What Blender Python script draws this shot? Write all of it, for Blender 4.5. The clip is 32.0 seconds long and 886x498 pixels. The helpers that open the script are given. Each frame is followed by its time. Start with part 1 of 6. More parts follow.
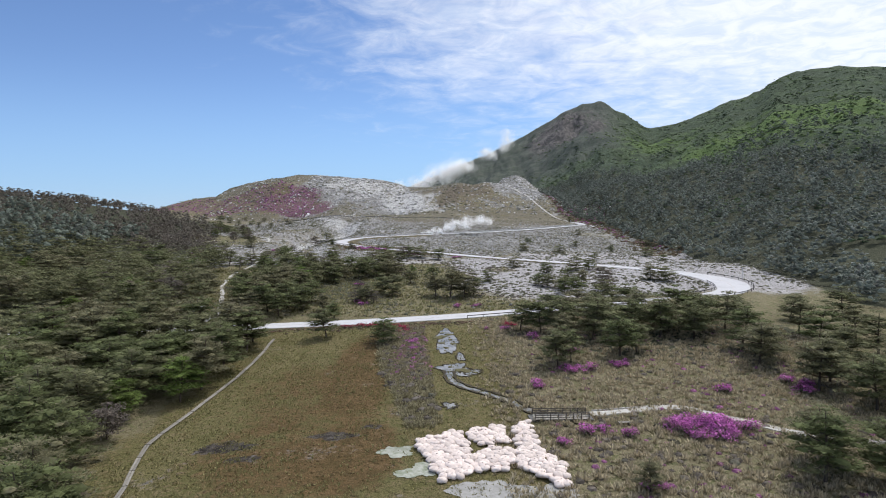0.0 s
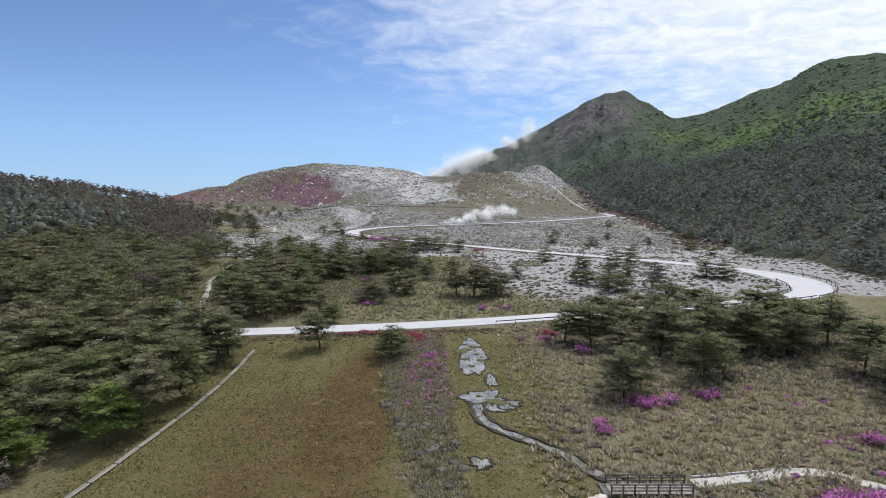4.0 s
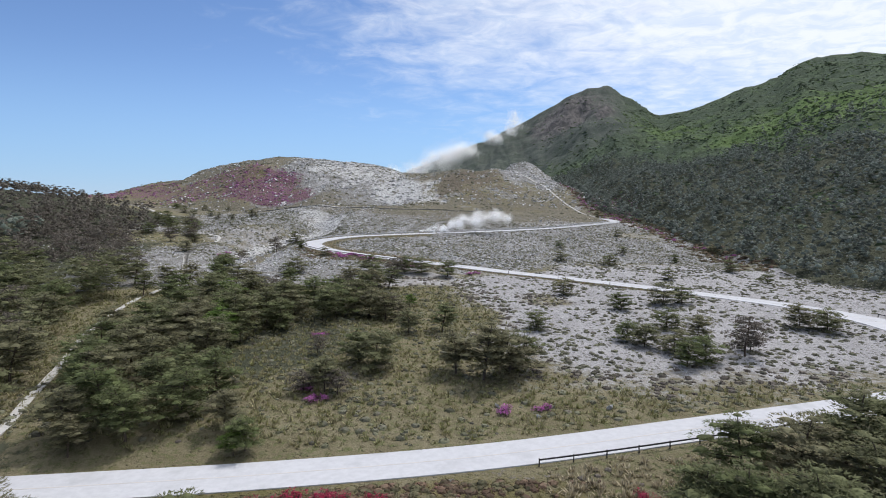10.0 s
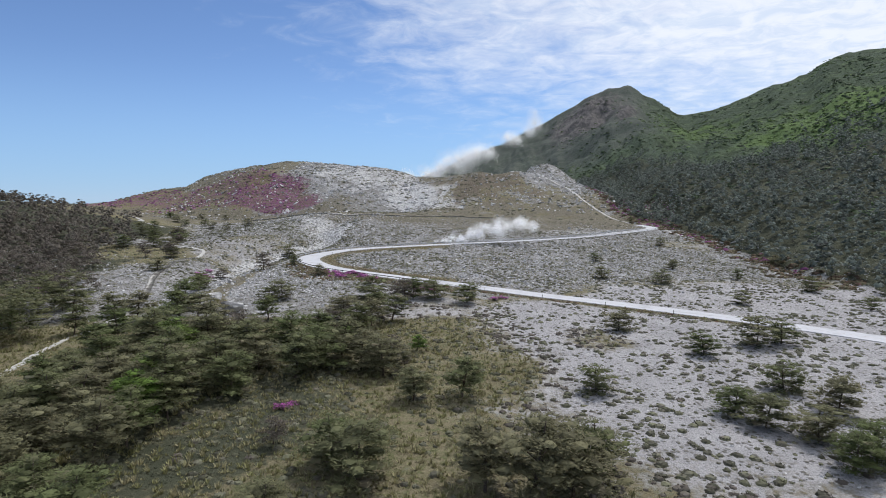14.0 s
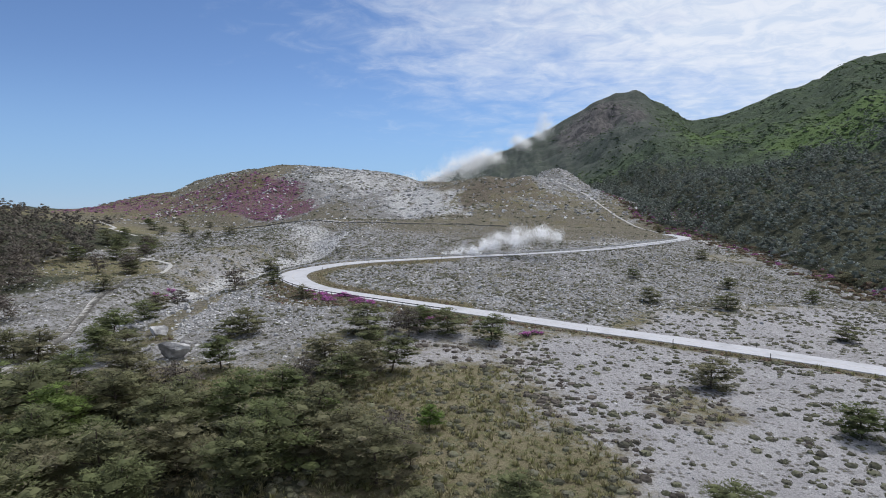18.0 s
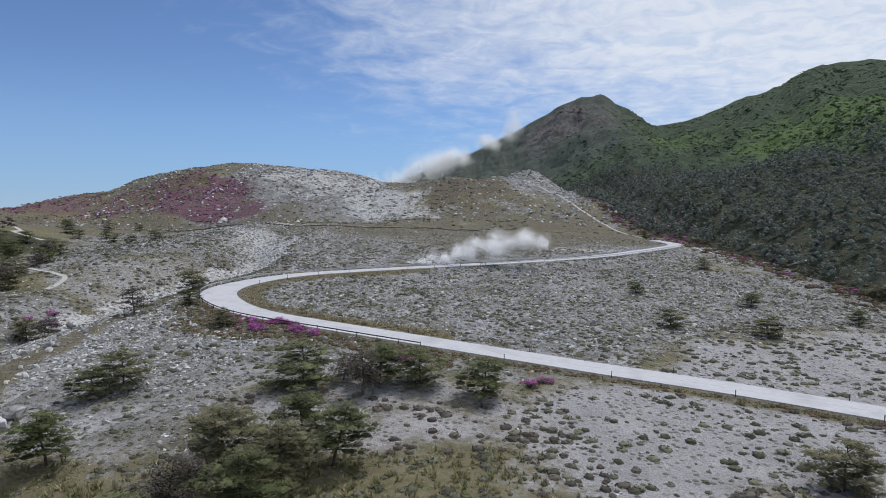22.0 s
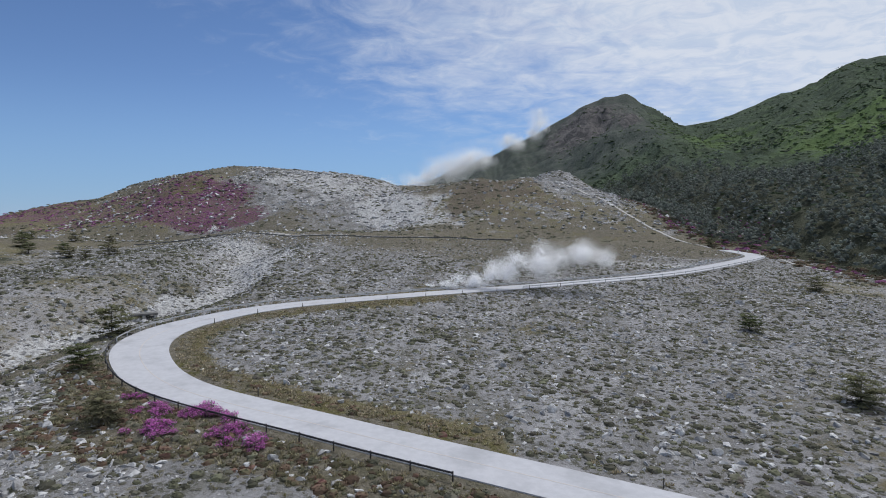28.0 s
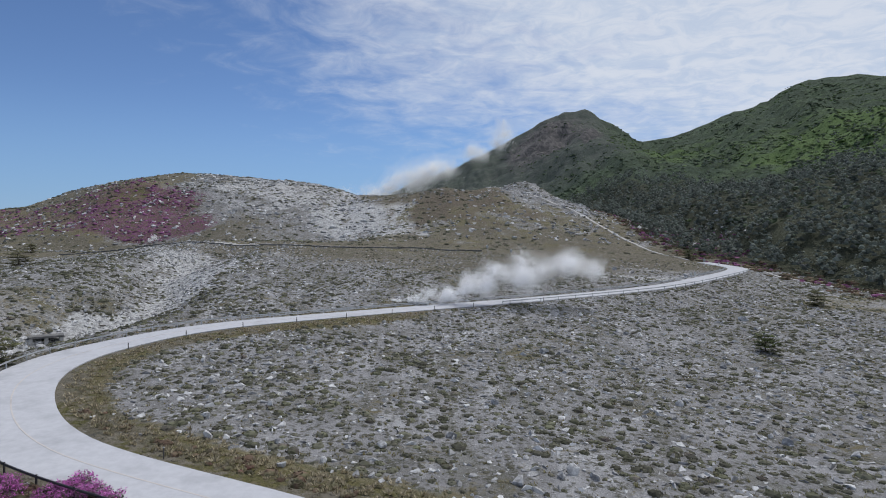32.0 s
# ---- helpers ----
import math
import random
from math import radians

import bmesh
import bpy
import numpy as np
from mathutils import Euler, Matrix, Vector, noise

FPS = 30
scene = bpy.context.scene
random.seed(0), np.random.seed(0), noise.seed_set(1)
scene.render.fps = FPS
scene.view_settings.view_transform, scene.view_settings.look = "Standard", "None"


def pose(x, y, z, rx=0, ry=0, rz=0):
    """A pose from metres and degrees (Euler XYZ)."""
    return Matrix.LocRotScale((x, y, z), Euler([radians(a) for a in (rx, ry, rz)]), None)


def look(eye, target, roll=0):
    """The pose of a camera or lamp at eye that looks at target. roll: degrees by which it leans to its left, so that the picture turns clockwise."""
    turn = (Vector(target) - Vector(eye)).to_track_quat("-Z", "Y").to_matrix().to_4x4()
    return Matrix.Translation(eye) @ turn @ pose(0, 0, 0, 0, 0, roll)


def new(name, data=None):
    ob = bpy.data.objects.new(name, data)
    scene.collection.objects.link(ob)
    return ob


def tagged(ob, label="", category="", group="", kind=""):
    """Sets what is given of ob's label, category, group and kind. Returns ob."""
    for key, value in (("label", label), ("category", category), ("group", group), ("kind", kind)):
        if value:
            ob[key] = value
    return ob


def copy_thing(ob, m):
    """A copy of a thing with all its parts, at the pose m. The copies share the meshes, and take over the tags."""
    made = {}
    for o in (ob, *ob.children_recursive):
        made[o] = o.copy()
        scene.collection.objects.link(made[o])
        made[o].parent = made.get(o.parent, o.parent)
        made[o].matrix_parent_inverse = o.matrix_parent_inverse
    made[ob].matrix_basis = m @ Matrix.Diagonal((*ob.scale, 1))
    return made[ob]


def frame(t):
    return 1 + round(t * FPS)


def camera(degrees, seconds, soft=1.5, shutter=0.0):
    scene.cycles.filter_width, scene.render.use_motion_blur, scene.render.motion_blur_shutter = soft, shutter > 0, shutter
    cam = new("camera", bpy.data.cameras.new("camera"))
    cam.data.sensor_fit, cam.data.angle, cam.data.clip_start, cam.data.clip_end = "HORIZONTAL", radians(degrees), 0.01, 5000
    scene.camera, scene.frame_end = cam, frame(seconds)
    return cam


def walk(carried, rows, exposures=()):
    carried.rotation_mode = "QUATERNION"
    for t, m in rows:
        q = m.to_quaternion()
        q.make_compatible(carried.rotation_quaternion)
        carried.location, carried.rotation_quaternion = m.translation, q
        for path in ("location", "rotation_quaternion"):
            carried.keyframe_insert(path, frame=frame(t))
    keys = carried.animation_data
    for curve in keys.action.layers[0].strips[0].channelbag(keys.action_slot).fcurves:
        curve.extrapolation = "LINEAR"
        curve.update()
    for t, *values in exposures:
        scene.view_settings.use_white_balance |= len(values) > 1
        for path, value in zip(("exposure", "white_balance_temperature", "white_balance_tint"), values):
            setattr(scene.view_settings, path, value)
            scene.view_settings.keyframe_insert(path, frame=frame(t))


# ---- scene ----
cam = camera(72.2, 32.0, soft=1.0)
METRES, EYE, TILT, LEAN, TURN = 254.5, 28.0, 2.1, 0.0, 0.0
ROWS = [
    (0.0, 0.0, 0.0, 0.0, -0.02, -5.79, 0.17),
    (0.5, -0.0, 0.0124, -0.0017, 0.2, -5.94, 0.13),
    (1.0, -0.0001, 0.0252, -0.0033, 0.71, -6.04, 0.13),
    (1.5, -0.0005, 0.0383, -0.0048, 1.32, -6.14, 0.14),
    (2.0, -0.0009, 0.0516, -0.0064, 1.43, -6.24, 0.11),
    (2.5, -0.0016, 0.0649, -0.008, 1.49, -6.32, 0.06),
    (3.0, -0.0026, 0.0784, -0.0096, 1.54, -6.39, 0.03),
    (3.5, -0.0037, 0.0922, -0.0113, 1.6, -6.44, -0.02),
    (5.5, -0.0092, 0.155, -0.0163, 1.7, -6.63, -0.2),
    (6.0, -0.0108, 0.1727, -0.0157, 1.71, -6.66, -0.25),
    (6.5, -0.0124, 0.1909, -0.015, 1.73, -6.71, -0.33),
    (7.0, -0.0137, 0.2084, -0.0142, 1.74, -6.76, -0.34),
    (7.5, -0.0154, 0.2272, -0.0125, 1.74, -6.82, -0.39),
    (8.0, -0.0171, 0.2465, -0.0104, 1.75, -6.88, -0.44),
    (8.5, -0.0188, 0.2657, -0.0083, 1.63, -6.92, -0.52),
    (9.0, -0.0203, 0.2849, -0.0064, 1.03, -6.98, -0.61),
    (9.5, -0.0211, 0.3036, -0.0045, 0.13, -6.99, -0.75),
    (10.0, -0.0216, 0.3219, -0.0023, -0.56, -7.0, -0.81),
    (10.5, -0.0218, 0.3399, -0.0013, -0.88, -6.97, -0.83),
    (11.0, -0.0214, 0.3578, -0.0016, -1.05, -6.91, -0.84),
    (11.5, -0.0209, 0.3754, -0.0015, 0.02, -6.9, -0.67),
    (12.0, -0.02, 0.3929, -0.0016, 0.67, -6.86, -0.53),
    (12.5, -0.02, 0.4105, -0.0025, 0.8, -6.82, -0.46),
    (13.0, -0.0203, 0.4282, -0.0034, 0.87, -6.75, -0.36),
    (13.5, -0.0205, 0.4461, -0.0044, 0.94, -6.66, -0.28),
    (14.0, -0.0214, 0.4641, -0.0055, 0.96, -6.58, -0.23),
    (14.5, -0.0224, 0.482, -0.0066, 1.0, -6.47, -0.18),
    (16.5, -0.0286, 0.5505, -0.0102, 1.1, -6.18, -0.21),
    (17.0, -0.0305, 0.5677, -0.0107, 1.1, -6.13, -0.26),
    (17.5, -0.0323, 0.5849, -0.0111, 1.17, -6.05, -0.31),
    (18.0, -0.0342, 0.6021, -0.0116, 1.17, -5.96, -0.39),
    (18.5, -0.036, 0.6196, -0.0122, 1.19, -5.9, -0.46),
    (19.0, -0.0377, 0.6369, -0.0131, 1.21, -5.8, -0.51),
    (19.5, -0.0391, 0.654, -0.0139, 0.91, -5.74, -0.64),
    (20.0, -0.0401, 0.6705, -0.015, -0.91, -5.68, -0.82),
    (20.5, -0.0409, 0.687, -0.0166, -1.73, -5.63, -0.86),
    (21.0, -0.0411, 0.7032, -0.0182, -2.01, -5.58, -0.91),
    (21.5, -0.0409, 0.7198, -0.0197, -2.19, -5.54, -0.91),
    (22.0, -0.0407, 0.7369, -0.0207, -2.28, -5.52, -0.87),
    (22.5, -0.0406, 0.7543, -0.021, -2.4, -5.46, -0.8),
    (23.0, -0.0405, 0.7719, -0.0209, -2.54, -5.43, -0.79),
    (23.5, -0.0404, 0.7896, -0.0211, -2.38, -5.41, -0.72),
    (24.0, -0.0399, 0.807, -0.0216, -2.13, -5.39, -0.66),
    (24.5, -0.039, 0.824, -0.0219, -0.64, -5.4, -0.45),
    (25.0, -0.0389, 0.8409, -0.0224, -0.44, -5.38, -0.4),
    (25.5, -0.039, 0.8573, -0.023, -0.33, -5.38, -0.38),
    (26.0, -0.0397, 0.8727, -0.0234, -0.3, -5.37, -0.34),
    (26.5, -0.0407, 0.8869, -0.024, -0.26, -5.33, -0.3),
    (28.5, -0.0458, 0.9323, -0.0279, -0.7, -4.86, -0.35),
    (29.0, -0.0473, 0.9413, -0.0292, -0.63, -4.69, -0.39),
    (29.5, -0.0484, 0.9498, -0.0304, -0.55, -4.49, -0.44),
    (30.0, -0.0493, 0.9583, -0.0317, -1.13, -4.29, -0.51),
    (30.5, -0.0503, 0.9666, -0.033, -3.29, -4.09, -0.66),
    (31.0, -0.0508, 0.976, -0.0343, -3.77, -3.91, -0.72),
    (31.5, -0.0509, 0.9859, -0.0356, -4.03, -3.77, -0.8),
    (32.0, -0.0508, 0.9945, -0.0366, -4.43, -3.65, -0.81),
]
walk(cam, [(t, pose(0, 0, EYE, TILT, LEAN, TURN) @ pose(METRES * x, METRES * y, METRES * z, 90 + pitch, roll, yaw)) for t, x, y, z, yaw, pitch, roll in ROWS],
     exposures=[(0.0, 0.24, 6560, 10), (9.0, 0.20, 6520, 10), (14.0, 0.12, 6480, 10), (19.0, -0.06, 6420, 10), (26.0, -0.24, 6330, 10), (32.0, -0.30, 6300, 10)])

# ---- sky, sun ----
world = bpy.data.worlds.new("sky")
scene.world = world
world.use_nodes = True
SUN_ELEVATION, SUN_BEARING = 58.0, 35.0  # degrees above the horizon; bearing from +y towards +x


def build_sky():
    nt = world.node_tree
    n, l = nt.nodes, nt.links
    n.clear()
    sky = n.new("ShaderNodeTexSky")
    sky.sky_type, sky.sun_disc = "NISHITA", False
    sky.sun_elevation, sky.sun_rotation = radians(SUN_ELEVATION), radians(SUN_BEARING)
    sky.altitude, sky.air_density, sky.dust_density, sky.ozone_density = 2500, 1.0, 0.0, 2.5
    co = n.new("ShaderNodeTexCoord")
    sep = n.new("ShaderNodeSeparateXYZ")
    l.new(co.outputs["Generated"], sep.inputs[0])

    def m(op, a, b=None, c=None):
        k = n.new("ShaderNodeMath")
        k.operation = op
        for i, v in enumerate((a, b, c)):
            if v is None:
                continue
            if isinstance(v, (int, float)):
                k.inputs[i].default_value = v
            else:
                l.new(v, k.inputs[i])
        return k.outputs[0]

    # the cloud deck lies flat overhead: directions are spread onto its plane
    up = m("MAXIMUM", m("ADD", sep.outputs[2], 0.10), 0.03)
    px, py = m("DIVIDE", sep.outputs[0], up), m("DIVIDE", sep.outputs[1], up)
    vec = n.new("ShaderNodeCombineXYZ")
    l.new(px, vec.inputs[0]), l.new(py, vec.inputs[1])

    def tex(scale, detail, rough, warp, seed):
        k = n.new("ShaderNodeTexNoise")
        mp = n.new("ShaderNodeMapping")
        mp.inputs["Location"].default_value = (seed, seed * 1.7, 0)
        mp.inputs["Rotation"].default_value = (0, 0, 0.5)
        l.new(vec.outputs[0], mp.inputs[0]), l.new(mp.outputs[0], k.inputs["Vector"])
        k.inputs["Scale"].default_value, k.inputs["Detail"].default_value = scale, detail
        k.inputs["Roughness"].default_value, k.inputs["Distortion"].default_value = rough, warp
        return k.outputs["Fac"]

    big, fine = tex(0.55, 5, 0.55, 0.3, 3.1), tex(4.2, 6, 0.62, 0.6, 1.3)
    # thicker high up and towards the sun's side, clear low on the other side
    lean = m("ADD", m("MULTIPLY", sep.outputs[0], 1.05), m("MULTIPLY", sep.outputs[2], 1.75))
    d = m("ADD", m("ADD", m("MULTIPLY", big, 0.85), m("MULTIPLY", fine, 0.95)), lean)
    cover = n.new("ShaderNodeMapRange")
    cover.interpolation_type = "SMOOTHSTEP"
    l.new(d, cover.inputs["Value"])
    cover.inputs["From Min"].default_value, cover.inputs["From Max"].default_value = 0.98, 1.86
    cover.inputs["To Min"].default_value, cover.inputs["To Max"].default_value = 0.0, 0.86
    blue = n.new("ShaderNodeMix")
    blue.data_type, blue.blend_type = "RGBA", "MULTIPLY"
    blue.inputs["Factor"].default_value = 1.0
    l.new(sky.outputs[0], blue.inputs["A"])
    blue.inputs["B"].default_value = (SKY_STRENGTH * 0.90, SKY_STRENGTH * 0.98, SKY_STRENGTH * 1.12, 1)
    mix = n.new("ShaderNodeMix")
    mix.data_type = "RGBA"
    l.new(cover.outputs[0], mix.inputs["Factor"]), l.new(blue.outputs["Result"], mix.inputs["A"])
    tone = n.new("ShaderNodeMix")
    tone.data_type = "RGBA"
    streak = n.new("ShaderNodeMapRange")
    streak.interpolation_type = "SMOOTHSTEP"
    l.new(tex(7.5, 6, 0.6, 0.8, 8.3), streak.inputs["Value"])
    streak.inputs["From Min"].default_value, streak.inputs["From Max"].default_value = 0.34, 0.62
    l.new(streak.outputs[0], tone.inputs["Factor"])
    tone.inputs["A"].default_value, tone.inputs["B"].default_value = (0.72, 0.80, 0.92, 1), (0.90, 0.93, 0.98, 1)
    l.new(tone.outputs["Result"], mix.inputs["B"])
    haze = n.new("ShaderNodeMix")
    haze.data_type = "RGBA"
    low = n.new("ShaderNodeMapRange")
    low.interpolation_type = "SMOOTHSTEP"
    l.new(sep.outputs[2], low.inputs["Value"])
    for key, val in (("From Min", 0.0), ("From Max", 0.22), ("To Min", 0.66), ("To Max", 0.0)):
        low.inputs[key].default_value = val
    l.new(low.outputs[0], haze.inputs["Factor"]), l.new(mix.outputs["Result"], haze.inputs["A"])
    haze.inputs["B"].default_value = (0.24, 0.43, 0.72, 1)
    mix = haze
    bg, out = n.new("ShaderNodeBackground"), n.new("ShaderNodeOutputWorld")
    l.new(mix.outputs["Result"], bg.inputs[0]), l.new(bg.outputs[0], out.inputs[0])


SKY_STRENGTH = 0.102
build_sky()
sun = new("sun", bpy.data.lights.new("sun", "SUN"))
sun.data.energy, sun.data.angle, sun.data.color = 2.5, radians(2.5), (1.0, 0.97, 0.93)
_b, _e = radians(SUN_BEARING), radians(SUN_ELEVATION)
sun.matrix_world = look((math.sin(_b) * math.cos(_e) * 500, math.cos(_b) * math.cos(_e) * 500, math.sin(_e) * 500), (0, 0, 0))

# ---- materials ----


def material(name, rough=0.8, metal=0.0):
    m = bpy.data.materials.new(name)
    m.use_nodes = True
    b = m.node_tree.nodes["Principled BSDF"]
    b.inputs["Roughness"].default_value, b.inputs["Metallic"].default_value = rough, metal
    b.inputs["Specular IOR Level"].default_value = 0.25
    return m, m.node_tree.nodes, m.node_tree.links, b


class Nodes:
    """Short forms for node graphs."""

    def __init__(self, m):
        self.n, self.l = m.node_tree.nodes, m.node_tree.links
        self.co = self.n.new("ShaderNodeTexCoord")

    def noise(self, scale, detail=4, rough=0.55, warp=0.0, space="Object", stretch=None):
        k = self.n.new("ShaderNodeTexNoise")
        src = self.co.outputs[space]
        if stretch:
            mp = self.n.new("ShaderNodeMapping")
            mp.inputs["Scale"].default_value = stretch
            self.l.new(src, mp.inputs[0])
            src = mp.outputs[0]
        self.l.new(src, k.inputs["Vector"])
        k.inputs["Scale"].default_value, k.inputs["Detail"].default_value = scale, detail
        k.inputs["Roughness"].default_value, k.inputs["Distortion"].default_value = rough, warp
        return k.outputs["Fac"]

    def math(self, op, a, b=0.0):
        k = self.n.new("ShaderNodeMath")
        k.operation = op
        for i, v in enumerate((a, b)):
            if isinstance(v, (int, float)):
                k.inputs[i].default_value = v
            else:
                self.l.new(v, k.inputs[i])
        return k.outputs[0]

    def step(self, v, lo, hi, a=0.0, b=1.0):
        k = self.n.new("ShaderNodeMapRange")
        k.interpolation_type = "SMOOTHSTEP"
        self.l.new(v, k.inputs["Value"])
        for key, val in (("From Min", lo), ("From Max", hi), ("To Min", a), ("To Max", b)):
            k.inputs[key].default_value = val
        return k.outputs[0]

    def mix(self, f, a, b):
        k = self.n.new("ShaderNodeMix")
        k.data_type = "RGBA"
        for key, v in (("Factor", f), ("A", a), ("B", b)):
            if isinstance(v, (int, float)):
                k.inputs[key].default_value = v
            elif isinstance(v, tuple):
                k.inputs[key].default_value = (*v, 1)
            else:
                self.l.new(v, k.inputs[key])
        return k.outputs["Result"]

    def attr(self, name):
        k = self.n.new("ShaderNodeAttribute")
        k.attribute_name = name
        return k.outputs["Fac"]

    def bump(self, v, strength, distance, b):
        k = self.n.new("ShaderNodeBump")
        k.inputs["Strength"].default_value, k.inputs["Distance"].default_value = strength, distance
        self.l.new(v, k.inputs["Height"])
        self.l.new(k.outputs[0], b.inputs["Normal"])


def make_ground():
    m, n, l, b = material("ground", 0.95)
    b.inputs["Specular IOR Level"].default_value = 0.08
    g = Nodes(m)
    broad, mid, fine, grit = g.noise(0.02, 5, 0.6), g.noise(0.16, 6, 0.65), g.noise(0.9, 6, 0.7), g.noise(4.5, 4, 0.75)
    patch = g.noise(0.055, 4, 0.6)
    wob = g.math("ADD", g.math("ADD", g.math("MULTIPLY", g.math("SUBTRACT", patch, 0.5), 1.1), g.math("MULTIPLY", g.math("SUBTRACT", mid, 0.5), 1.3)), g.math("MULTIPLY", g.math("SUBTRACT", fine, 0.5), 1.3))
    cell = n.new("ShaderNodeTexVoronoi")
    cell.inputs["Scale"].default_value = 1.35
    l.new(g.co.outputs["Object"], cell.inputs["Vector"])
    pick = n.new("ShaderNodeSeparateColor")
    l.new(cell.outputs["Color"], pick.inputs[0])
    big_cell = n.new("ShaderNodeTexVoronoi")
    big_cell.inputs["Scale"].default_value = 0.3
    l.new(g.co.outputs["Object"], big_cell.inputs["Vector"])
    pick2 = n.new("ShaderNodeSeparateColor")
    l.new(big_cell.outputs["Color"], pick2.inputs[0])
    spot = g.math("MULTIPLY", g.step(cell.outputs["Distance"], 0.25, 0.48, 1.0, 0.0), 1.0)
    tuft = g.math("MULTIPLY", spot, g.step(pick.outputs[0], 0.50, 0.62))
    chip = n.new("ShaderNodeTexVoronoi")
    chip.distance, chip.inputs["Scale"].default_value = "MANHATTAN", 2.1
    l.new(g.co.outputs["Object"], chip.inputs["Vector"])
    pick3 = n.new("ShaderNodeSeparateColor")
    l.new(chip.outputs["Color"], pick3.inputs[0])
    pebble = g.math("MULTIPLY", g.step(g.math("SUBTRACT", chip.outputs["Distance"], g.math("MULTIPLY", pick3.outputs[0], 0.3)), 0.10, 0.22, 1.0, 0.0), g.step(pick3.outputs[1], 0.60, 0.72))
    rill = g.noise(1.0, 5, 0.65, 0.5, "Object", (0.22, 0.055, 0.1))
    big_tuft = g.math("MULTIPLY", g.step(big_cell.outputs["Distance"], 0.2, 0.55, 1.0, 0.0), g.step(pick2.outputs[0], 0.45, 0.6))

    def zone(name, lo=0.34, hi=0.66):
        return g.step(g.math("ADD", g.attr(name), wob), lo, hi)

    col = g.mix(g.step(mid, 0.3, 0.7), (0.150, 0.130, 0.080), (0.215, 0.188, 0.122))
    col = g.mix(g.step(fine, 0.45, 0.65), col, (0.112, 0.120, 0.052))
    col = g.mix(g.math("MULTIPLY", g.step(grit, 0.5, 0.66), 0.55), col, (0.27, 0.235, 0.155))
    moss = g.mix(g.step(mid, 0.3, 0.7), (0.112, 0.106, 0.042), (0.172, 0.150, 0.072))
    moss = g.mix(g.step(fine, 0.45, 0.62), moss, (0.190, 0.152, 0.084))
    moss = g.mix(g.math("MULTIPLY", g.step(grit, 0.48, 0.58), 0.8), moss, (0.062, 0.062, 0.024))
    col = g.mix(zone("moss"), col, moss)
    peat = g.mix(g.step(fine, 0.35, 0.65), (0.078, 0.049, 0.023), (0.155, 0.096, 0.048))
    peat = g.mix(g.math("MULTIPLY", g.step(grit, 0.48, 0.6), 0.75), peat, (0.060, 0.042, 0.018))
    col = g.mix(g.math("MULTIPLY", zone("peat", 0.25, 0.85), 0.85), col, peat)
    scar = g.mix(g.step(fine, 0.4, 0.6), (0.022, 0.018, 0.015), (0.085, 0.075, 0.068))
    col = g.mix(zone("scar", 0.62, 0.74), col, scar)
    ash = g.mix(g.step(mid, 0.3, 0.7), (0.335, 0.325, 0.33), (0.435, 0.422, 0.428))
    ash = g.mix(g.step(grit, 0.48, 0.62), ash, (0.235, 0.226, 0.228))
    ash = g.mix(g.math("MULTIPLY", tuft, 0.75), ash, (0.115, 0.105, 0.082))
    ash = g.mix(g.math("MULTIPLY", pebble, 0.3), ash, (0.46, 0.45, 0.44))
    col = g.mix(zone("ash", 0.2, 0.8), col, ash)
    stone = g.mix(g.step(mid, 0.35, 0.65), (0.188, 0.183, 0.181), (0.330, 0.323, 0.328))
    stone = g.mix(g.step(rill, 0.56, 0.68), stone, (0.40, 0.395, 0.40))
    stone = g.mix(g.step(rill, 0.46, 0.36, 0.0, 0.5), stone, (0.120, 0.115, 0.082))
    stone = g.mix(g.step(fine, 0.50, 0.62), stone, (0.105, 0.101, 0.078))
    stone = g.mix(g.step(grit, 0.55, 0.66), stone, (0.31, 0.304, 0.306))
    stone = g.mix(g.math("MULTIPLY", tuft, 0.8), stone, (0.095, 0.090, 0.060))
    stone = g.mix(g.math("MULTIPLY", pebble, 0.8), stone, (0.50, 0.49, 0.485))
    col = g.mix(zone("stone"), col, stone)
    pale = g.mix(g.step(fine, 0.35, 0.65), (0.31, 0.305, 0.30), (0.56, 0.555, 0.55))
    pale = g.mix(g.math("MULTIPLY", tuft, 0.6), pale, (0.14, 0.135, 0.12))
    col = g.mix(zone("pale"), col, pale)
    heath = g.mix(g.step(fine, 0.42, 0.60), (0.112, 0.094, 0.066), (0.175, 0.076, 0.132))
    heath = g.mix(g.step(g.noise(0.06, 4, 0.6), 0.5, 0.66), heath, (0.110, 0.100, 0.052))
    heath = g.mix(g.math("MULTIPLY", pebble, 0.6), heath, (0.34, 0.33, 0.32))
    heath = g.mix(g.math("MULTIPLY", big_tuft, 0.6), heath, (0.215, 0.090, 0.175))
    col = g.mix(zone("heath"), col, heath)
    brown = g.mix(g.step(fine, 0.38, 0.64), (0.122, 0.109, 0.080), (0.198, 0.178, 0.142))
    brown = g.mix(g.math("MULTIPLY", g.step(g.math("ADD", g.attr("rust"), wob), 0.3, 0.9), 0.45), brown, (0.128, 0.094, 0.070))
    brown = g.mix(g.math("MULTIPLY", big_tuft, 0.6), brown, (0.105, 0.100, 0.062))
    brown = g.mix(g.math("MULTIPLY", pebble, 0.45), brown, (0.34, 0.33, 0.32))
    col = g.mix(zone("brown"), col, brown)
    # alpine greens, lifted and blued a little to put haze into their colour
    alpine = g.mix(g.step(broad, 0.46, 0.60), (0.068, 0.092, 0.064), (0.090, 0.124, 0.068))
    alpine = g.mix(g.step(g.noise(0.07, 6, 0.7), 0.46, 0.60), alpine, (0.040, 0.055, 0.034))
